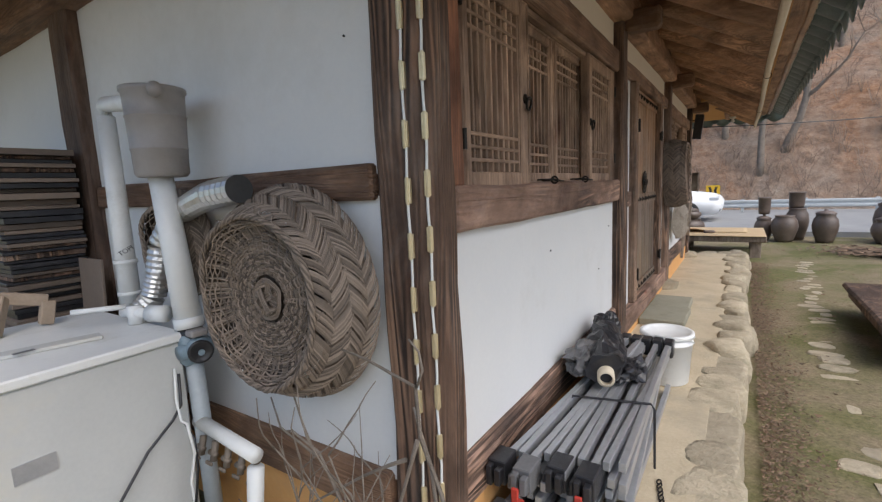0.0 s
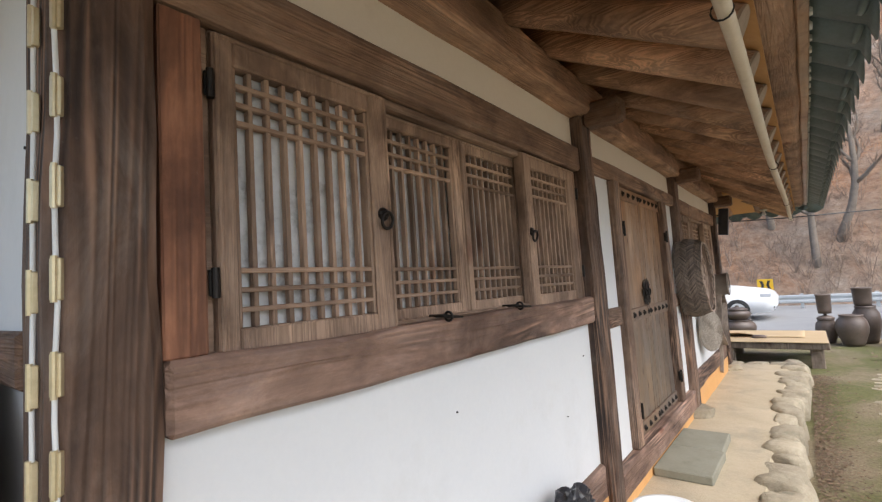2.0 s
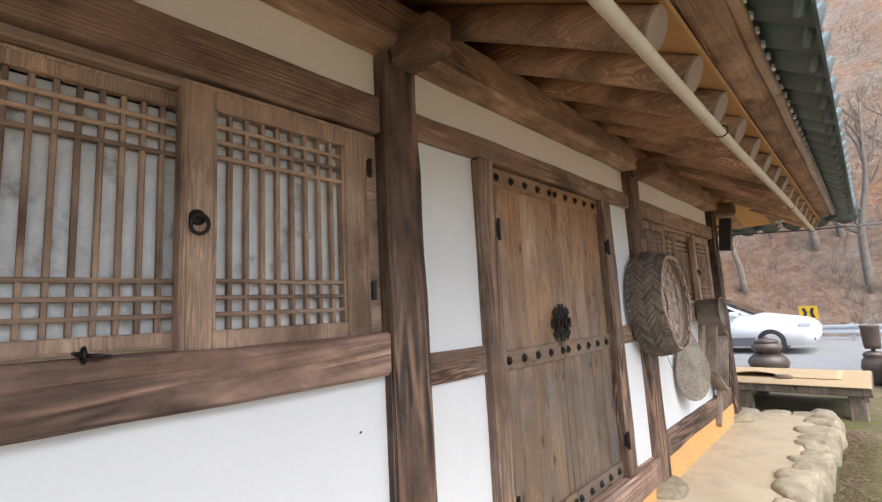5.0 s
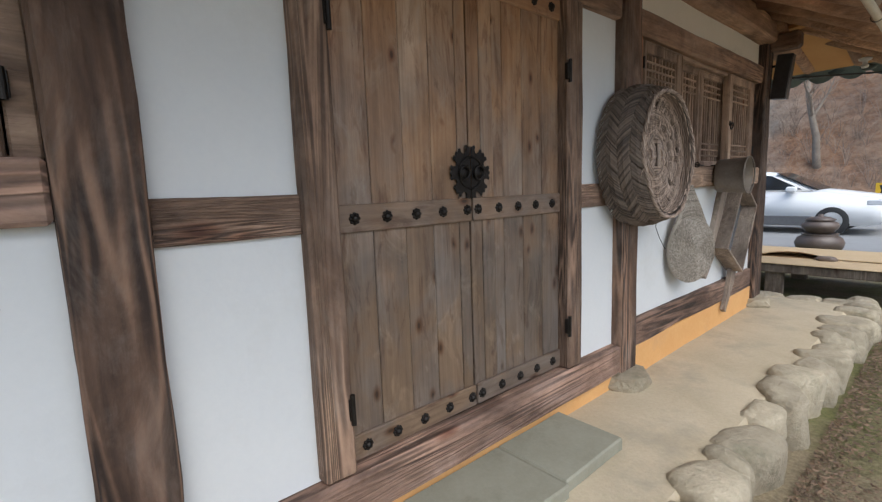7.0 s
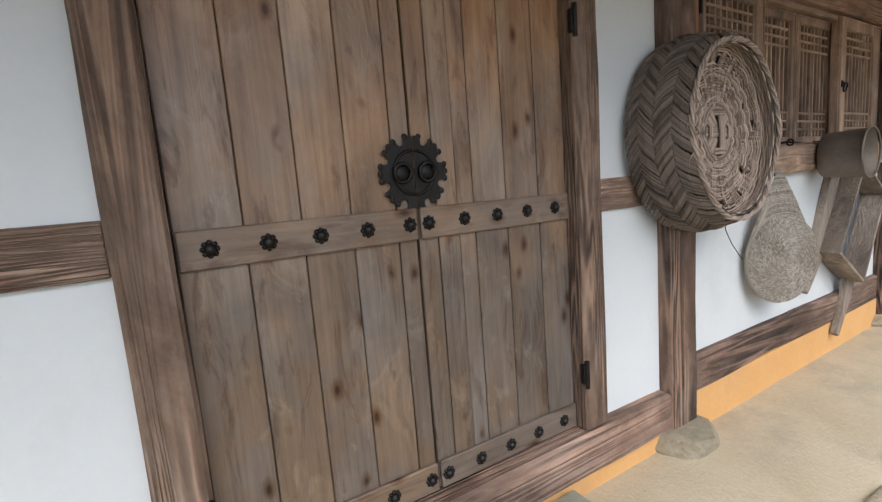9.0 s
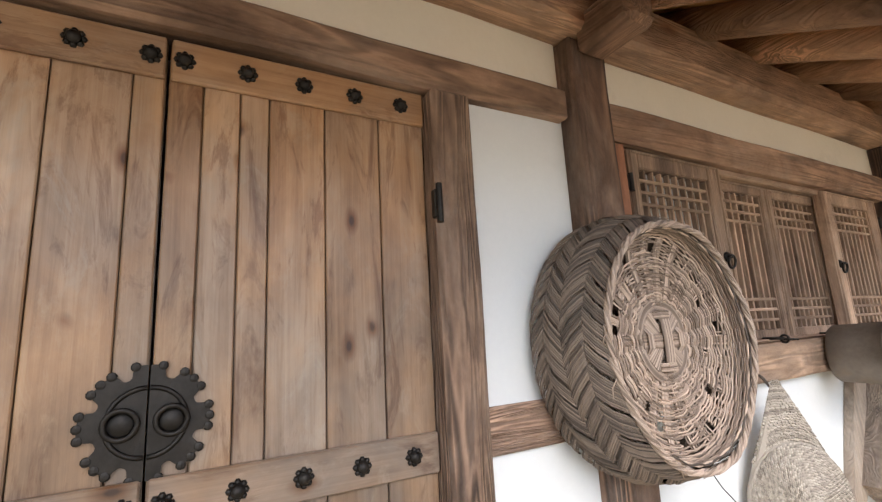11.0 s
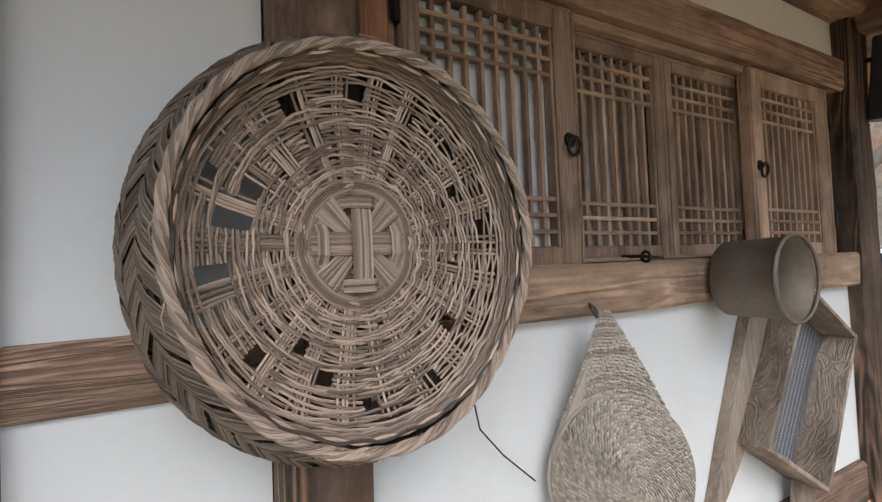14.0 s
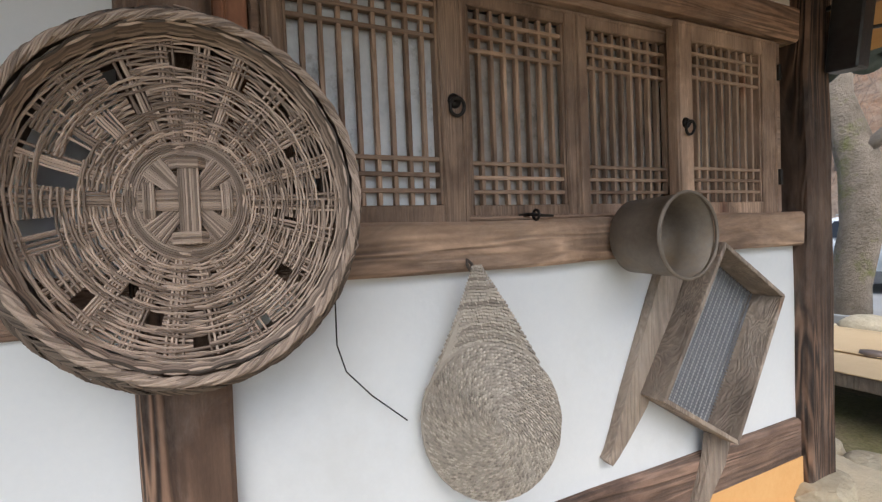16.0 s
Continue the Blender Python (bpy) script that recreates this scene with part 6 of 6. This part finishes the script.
for k in range(46):
    y = 1.3 + k * 0.2 + rnd.uniform(-0.05, 0.05)
    s = part("flagstone", rock(rnd.uniform(0.06, 0.15), rnd.uniform(0.05, 0.09), 0.016, 120 + k, 2, 0.2), M_STONE, path, "", False)
    s.matrix_basis = Matrix.Translation((0.56 + 0.008 * k + rnd.uniform(-0.07, 0.07), y, YARD - 0.012 + rnd.uniform(-0.004, 0.003)))

# ---- road, guard rail, sign, car ----
solid("road", box(-60, 60, 14.6, 23.5, -0.3, -0.10, 0.0), M_ASPHALT, "pale worn asphalt road and verge")
rail = thing("guard_rail", (0, 22.0, -0.1), "grey steel guard rail along the road", "guard rail")
for k in range(-12, 13):
    part("rail_post", box(k * 2.0 - 0.05, k * 2.0 + 0.05, 22.06, 22.14, -0.1, 0.42, 0.008), M_RAIL, rail)
bm = bmesh.new()
prof = ((0.0, 0.08), (-0.045, 0.11), (-0.045, 0.17), (0.0, 0.21), (0.0, 0.25), (-0.045, 0.29), (-0.045, 0.35), (0.0, 0.38))
A = [bm.verts.new((-30, 22.04 + a, b)) for a, b in prof]
B = [bm.verts.new((30, 22.04 + a, b)) for a, b in prof]
for k in range(len(prof) - 1):
    bm.faces.new((A[k], A[k + 1], B[k + 1], B[k]))
part("rail_beam", bm, M_RAIL, rail)
sign = thing("road_sign", (-1.05, 22.3, -0.1), "yellow road sign with black arrow marks on a post", "sign")
part("sign_post", rod((-1.05, 22.34, -0.1), (-1.05, 22.34, 1.0), 0.03), M_RAIL, sign)
part("plate", box(-1.3, -0.8, 22.29, 22.31, 0.55, 1.0, 0.004), M_YELLOW, sign)
for s in (-1, 1):
    bm = bmesh.new()
    pr = [(0.17, 0.16), (0.08, 0.16), (0.03, 0.0), (0.08, -0.16), (0.17, -0.16), (0.12, 0.0)]
    vs = [bm.verts.new((-1.05 + s * a, 22.286, 0.775 + b)) for a, b in pr]
    bm.faces.new(vs)
    part("arrow", bm, M_BLACK, sign, "black arrow mark")


def car():
    """A white estate car standing across the view, nose towards +x; 4.7 m long."""
    x0, y0, z0 = -5.25, 17.35, -0.1
    t = thing("parked_car", (x0 + 2.35, y0 + 0.9, z0), "white estate car with dark windows and roof rails", "car")

    low = [(0.0, 0.45), (0.03, 0.3), (0.35, 0.22), (4.35, 0.22), (4.66, 0.3), (4.72, 0.5), (4.7, 0.72), (4.52, 0.87), (3.55, 1.03), (3.2, 1.04), (0.15, 1.04), (0.0, 0.85)]
    bm = bmesh.new()
    L = [bm.verts.new((x0 + x, y0 + (0.05 if z > 0.9 else 0.0), z0 + z)) for x, z in low]
    Rr = [bm.verts.new((x0 + x, y0 + 1.8 - (0.05 if z > 0.9 else 0.0), z0 + z)) for x, z in low]
    bm.faces.new(L)
    bm.faces.new(Rr[::-1])
    for k in range(len(low)):
        bm.faces.new((L[k], L[(k + 1) % len(low)], Rr[(k + 1) % len(low)], Rr[k]))
    bmesh.ops.recalc_face_normals(bm, faces=bm.faces)
    bmesh.ops.bevel(bm, geom=bm.edges[:], offset=0.05, segments=3, affect="EDGES")
    part("body", bm, M_CAR, t, "", True)
    cab = [(0.1, 1.0), (0.45, 1.42), (0.8, 1.5), (2.2, 1.51), (2.55, 1.46), (3.5, 0.99)]
    bm = bmesh.new()
    L = [bm.verts.new((x0 + x, y0 + 0.06 + 0.22 * (z - 1.0) / 0.5, z0 + z)) for x, z in cab]
    Rr = [bm.verts.new((x0 + x, y0 + 1.74 - 0.22 * (z - 1.0) / 0.5, z0 + z)) for x, z in cab]
    bm.faces.new(L)
    bm.faces.new(Rr[::-1])
    for k in range(len(cab)):
        bm.faces.new((L[k], L[(k + 1) % len(cab)], Rr[(k + 1) % len(cab)], Rr[k]))
    bmesh.ops.recalc_face_normals(bm, faces=bm.faces)
    bmesh.ops.bevel(bm, geom=bm.edges[:], offset=0.04, segments=3, affect="EDGES")
    part("cabin", bm, M_CAR, t, "", True)

    def pane(pts, lab="dark side window"):
        bm = bmesh.new()
        vs = [bm.verts.new((x0 + x, y0 + 0.052 + 0.22 * (z - 1.0) / 0.5 - 0.006, z0 + z)) for x, z in pts]
        bm.faces.new(vs)
        e = bmesh.ops.extrude_face_region(bm, geom=bm.faces[:])
        bmesh.ops.translate(bm, verts=[v for v in e["geom"] if isinstance(v, bmesh.types.BMVert)], vec=(0, 0.02, 0))
        bmesh.ops.recalc_face_normals(bm, faces=bm.faces)
        part("side_window", bm, M_CARGLASS, t, lab)

    pane([(0.42, 1.06), (0.62, 1.38), (1.15, 1.42), (1.15, 1.05)])
    pane([(1.22, 1.05), (1.22, 1.42), (2.12, 1.43), (2.12, 1.05)])
    pane([(2.2, 1.05), (2.2, 1.43), (2.5, 1.4), (3.15, 1.06)])
    bm = bmesh.new()
    sl = Vector((0.95, 0, -0.47))
    for y in (0.2, 1.6):
        for f in (0.04, 0.94):
            bm.verts.new((x0 + 2.57 + sl.x * f, y0 + y - (0.12 if f > 0.5 else -0.02) * (1 if y < 1 else -1), z0 + 1.465 + sl.z * f + 0.014))
    v = bm.verts[:]
    bm.faces.new((v[0], v[1], v[3], v[2]))
    e = bmesh.ops.extrude_face_region(bm, geom=bm.faces[:])
    bmesh.ops.translate(bm, verts=[q for q in e["geom"] if isinstance(q, bmesh.types.BMVert)], vec=(0.01, 0, 0.012))
    part("windscreen", bm, M_CARGLASS, t, "dark windscreen")
    for x in (0.85, 3.75):
        for y, yy in ((y0 - 0.01, y0 + 0.2), (y0 + 1.6, y0 + 1.81)):
            w = part("wheel", lathe([(0.2, -0.1), (0.31, -0.1), (0.33, -0.07), (0.33, 0.07), (0.31, 0.1), (0.2, 0.1)], 28, Matrix.Translation((x0 + x, (y + yy) / 2, z0 + 0.33)) @ Matrix.Rotation(math.pi / 2, 4, "X")), M_RUBBER, t, "black tyre", True)
            part("rim", lathe([(0.0, 0.07), (0.06, 0.085), (0.18, 0.07), (0.205, 0.095), (0.205, -0.09), (0, -0.05)], 20, Matrix.Translation((x0 + x, (y + yy) / 2, z0 + 0.33)) @ Matrix.Rotation(math.pi / 2, 4, "X")), M_RAIL, w, "grey alloy rim", True)
    part("sill", box(x0 + 1.2, x0 + 3.4, y0 - 0.01, y0 + 0.1, z0 + 0.2, z0 + 0.43, 0.015), M_GREYPLASTIC, t, "grey lower sill")
    part("door_handle", box(x0 + 1.35, x0 + 1.55, y0 - 0.02, y0 + 0.02, z0 + 0.88, z0 + 0.91, 0.008), M_CAR, t)
    part("door_handle", box(x0 + 2.3, x0 + 2.5, y0 - 0.02, y0 + 0.02, z0 + 0.88, z0 + 0.91, 0.008), M_CAR, t)
    part("wing_mirror", box(x0 + 2.88, x0 + 3.08, y0 - 0.16, y0 + 0.05, z0 + 1.0, z0 + 1.13, 0.03), M_CAR, t, "white wing mirror")
    part("headlight", box(x0 + 4.32, x0 + 4.63, y0 - 0.008, y0 + 0.3, z0 + 0.68, z0 + 0.82, 0.03), M_LAMP, t, "clear headlight")
    part("fog_light", box(x0 + 4.45, x0 + 4.66, y0 + 0.02, y0 + 0.22, z0 + 0.36, z0 + 0.44, 0.015), M_BLACK, t, "dark fog lamp opening")
    part("roof_rail", tube([(x0 + 0.6, y0 + 0.32, z0 + 1.5), (x0 + 0.75, y0 + 0.32, z0 + 1.545), (x0 + 2.2, y0 + 0.32, z0 + 1.555), (x0 + 2.35, y0 + 0.32, z0 + 1.5)], 0.015, 8), M_RAIL, t, "grey roof rail", True)
    return t


car()

# ---- hillside with bare trees ----
def hill(x, y):
    d = max(0.0, y - 23.5)
    return -0.35 + d * 0.85 + 1.6 * noise.noise(Vector((x * 0.06, y * 0.06, 0))) * min(1, d / 8) + 0.5 * noise.noise(Vector((x * 0.3, y * 0.3, 3))) * min(1, d / 4)


bm = bmesh.new()
bmesh.ops.create_grid(bm, x_segments=150, y_segments=110, size=0.5)
for v in bm.verts:
    x, y = v.co.x * 190 - 5, 23.0 + (v.co.y + 0.5) * 95
    v.co = Vector((x, y, hill(x, y)))
solid("hillside", bm, M_HILL, "steep hillside of brown leaf litter and bare woods", "", "structure", True)


def bare_tree(seed, h):
    rnd = random.Random(seed)
    t = thing("bare_tree", (0, 0, 0), "leafless grey tree on the hillside", "tree", "bare trees on the slope")
    tr = bmesh.new()
    cr = bmesh.new()
    lean = Vector((rnd.uniform(-0.2, 0.2), rnd.uniform(-0.2, 0.05), 1))
    pts, q, v = [Vector((0, 0, -0.4))], Vector((0, 0, -0.4)), lean.normalized()
    tips = []
    for k in range(9):
        v = (v + Vector((rnd.uniform(-1, 1), rnd.uniform(-1, 1), 0.3)) * 0.16).normalized()
        q = q + v * h / 9
        pts.append(q.copy())
        if k > 1:
            for j in range(2):
                tips.append((q.copy(), (v * 0.5 + Vector((rnd.uniform(-1, 1), rnd.uniform(-1, 1), rnd.uniform(0.1, 0.9)))).normalized(), h * rnd.uniform(0.2, 0.4) * (1.1 - k / 12), h * 0.012 * (1.15 - k / 10)))
    sweep(tr, pts, h * 0.022, 7, False, h * 0.004)
    for p, d, ln, r in tips:
        limb, q2, d2 = [p], p.copy(), d
        for k in range(6):
            d2 = (d2 + Vector((rnd.uniform(-1, 1), rnd.uniform(-1, 1), rnd.uniform(-0.3, 0.8))) * 0.25).normalized()
            q2 = q2 + d2 * ln / 6
            limb.append(q2.copy())
            for j in range(2):
                e = (d2 + Vector((rnd.uniform(-1, 1), rnd.uniform(-1, 1), rnd.uniform(-0.3, 0.8))) * 0.8).normalized()
                m1 = q2 + e * ln * 0.16
                m2 = m1 + (e + Vector((rnd.uniform(-0.5, 0.5), rnd.uniform(-0.5, 0.5), 0.3))).normalized() * ln * 0.16
                sweep(cr, [q2, m1, m2], r * 0.3, 3, False, r * 0.1)
                for w in range(2):
                    sweep(cr, [m1, m1 + Vector((rnd.uniform(-1, 1), rnd.uniform(-1, 1), rnd.uniform(-0.2, 1))).normalized() * ln * 0.2], r * 0.16, 3, False, r * 0.06)
        sweep(tr, limb, r, 5, False, r * 0.25)
    part("trunk", tr, M_BARK, t, "", True)
    part("crown", cr, M_BRUSH, t, "bare brown twigs")
    return t


rnd = random.Random(77)
kinds = [bare_tree(s, h) for s, h in ((1, 7.5), (2, 9.0), (3, 6.5), (4, 8.0))]
first = [(0.6, 25.2), (-15.0, 33.0), (5.0, 27.0), (-9.0, 27.5)]
spots = [(rnd.uniform(-32, 26), 25 + 42 * rnd.random() ** 1.3) for k in range(84)]
for t, (x, y) in zip(kinds, first):
    t.matrix_basis = Matrix.Translation((x, y, hill(x, y))) @ Matrix.Rotation(rnd.uniform(0, 6), 4, "Z")
for k, (x, y) in enumerate(spots):
    copy_thing(kinds[k % 4], Matrix.Translation((x, y, hill(x, y))) @ Matrix.Rotation(rnd.uniform(0, 6.28), 4, "Z"))
bm = bmesh.new()
for k in range(2600):
    x, y = rnd.uniform(-34, 28), 23.8 + 30 * rnd.random() ** 1.7
    z = hill(x, y)
    h = rnd.uniform(0.4, 1.5)
    for j in range(5):
        d = Vector((rnd.uniform(-0.6, 0.6), rnd.uniform(-0.6, 0.6), 1))
        m1 = Vector((x, y, z)) + d * h * 0.5
        sweep(bm, [(x, y, z - 0.1), m1, m1 + Vector((rnd.uniform(-0.5, 0.5), rnd.uniform(-0.5, 0.5), rnd.uniform(0.1, 0.6))) * h], 0.012, 3, False, 0.004)
solid("brushwood", bm, M_BRUSH, "thin dry brushwood and saplings over the slope", "brush", "stuff")

# mossy tree beyond the far corner
mt = thing("mossy_tree", (-3.3, 15.0, -0.2), "thick leaning tree with a mossy trunk", "tree")
bm = bmesh.new()
sweep(bm, [(-3.3, 15.0, -0.4), (-3.25, 15.0, 0.3), (-3.1, 15.0, 1.2), (-3.15, 15.0, 2.1), (-3.4, 15.0, 3.2), (-3.5, 15.0, 5.0)], 0.29, 14, False, 0.17)
for v in bm.verts:
    v.co += noise.noise_vector(v.co * 2.3) * 0.1 + noise.noise_vector(v.co * 7) * 0.03
part("trunk", bm, M_MOSSBARK, mt, "mossy green and grey bark", True)
bm = bmesh.new()
for k, (p, d) in enumerate((((-3.2, 15.0, 2.2), (0.7, 0.0, 0.8)), ((-3.4, 15.0, 3.2), (-0.8, 0.2, 0.8)), ((-3.45, 15.0, 4.0), (0.5, -0.4, 0.9)))):
    twig(bm, Vector(p), d, 3.0, 0.11, 2, random.Random(k))
part("limb", bm, M_BARK, mt, "", True)
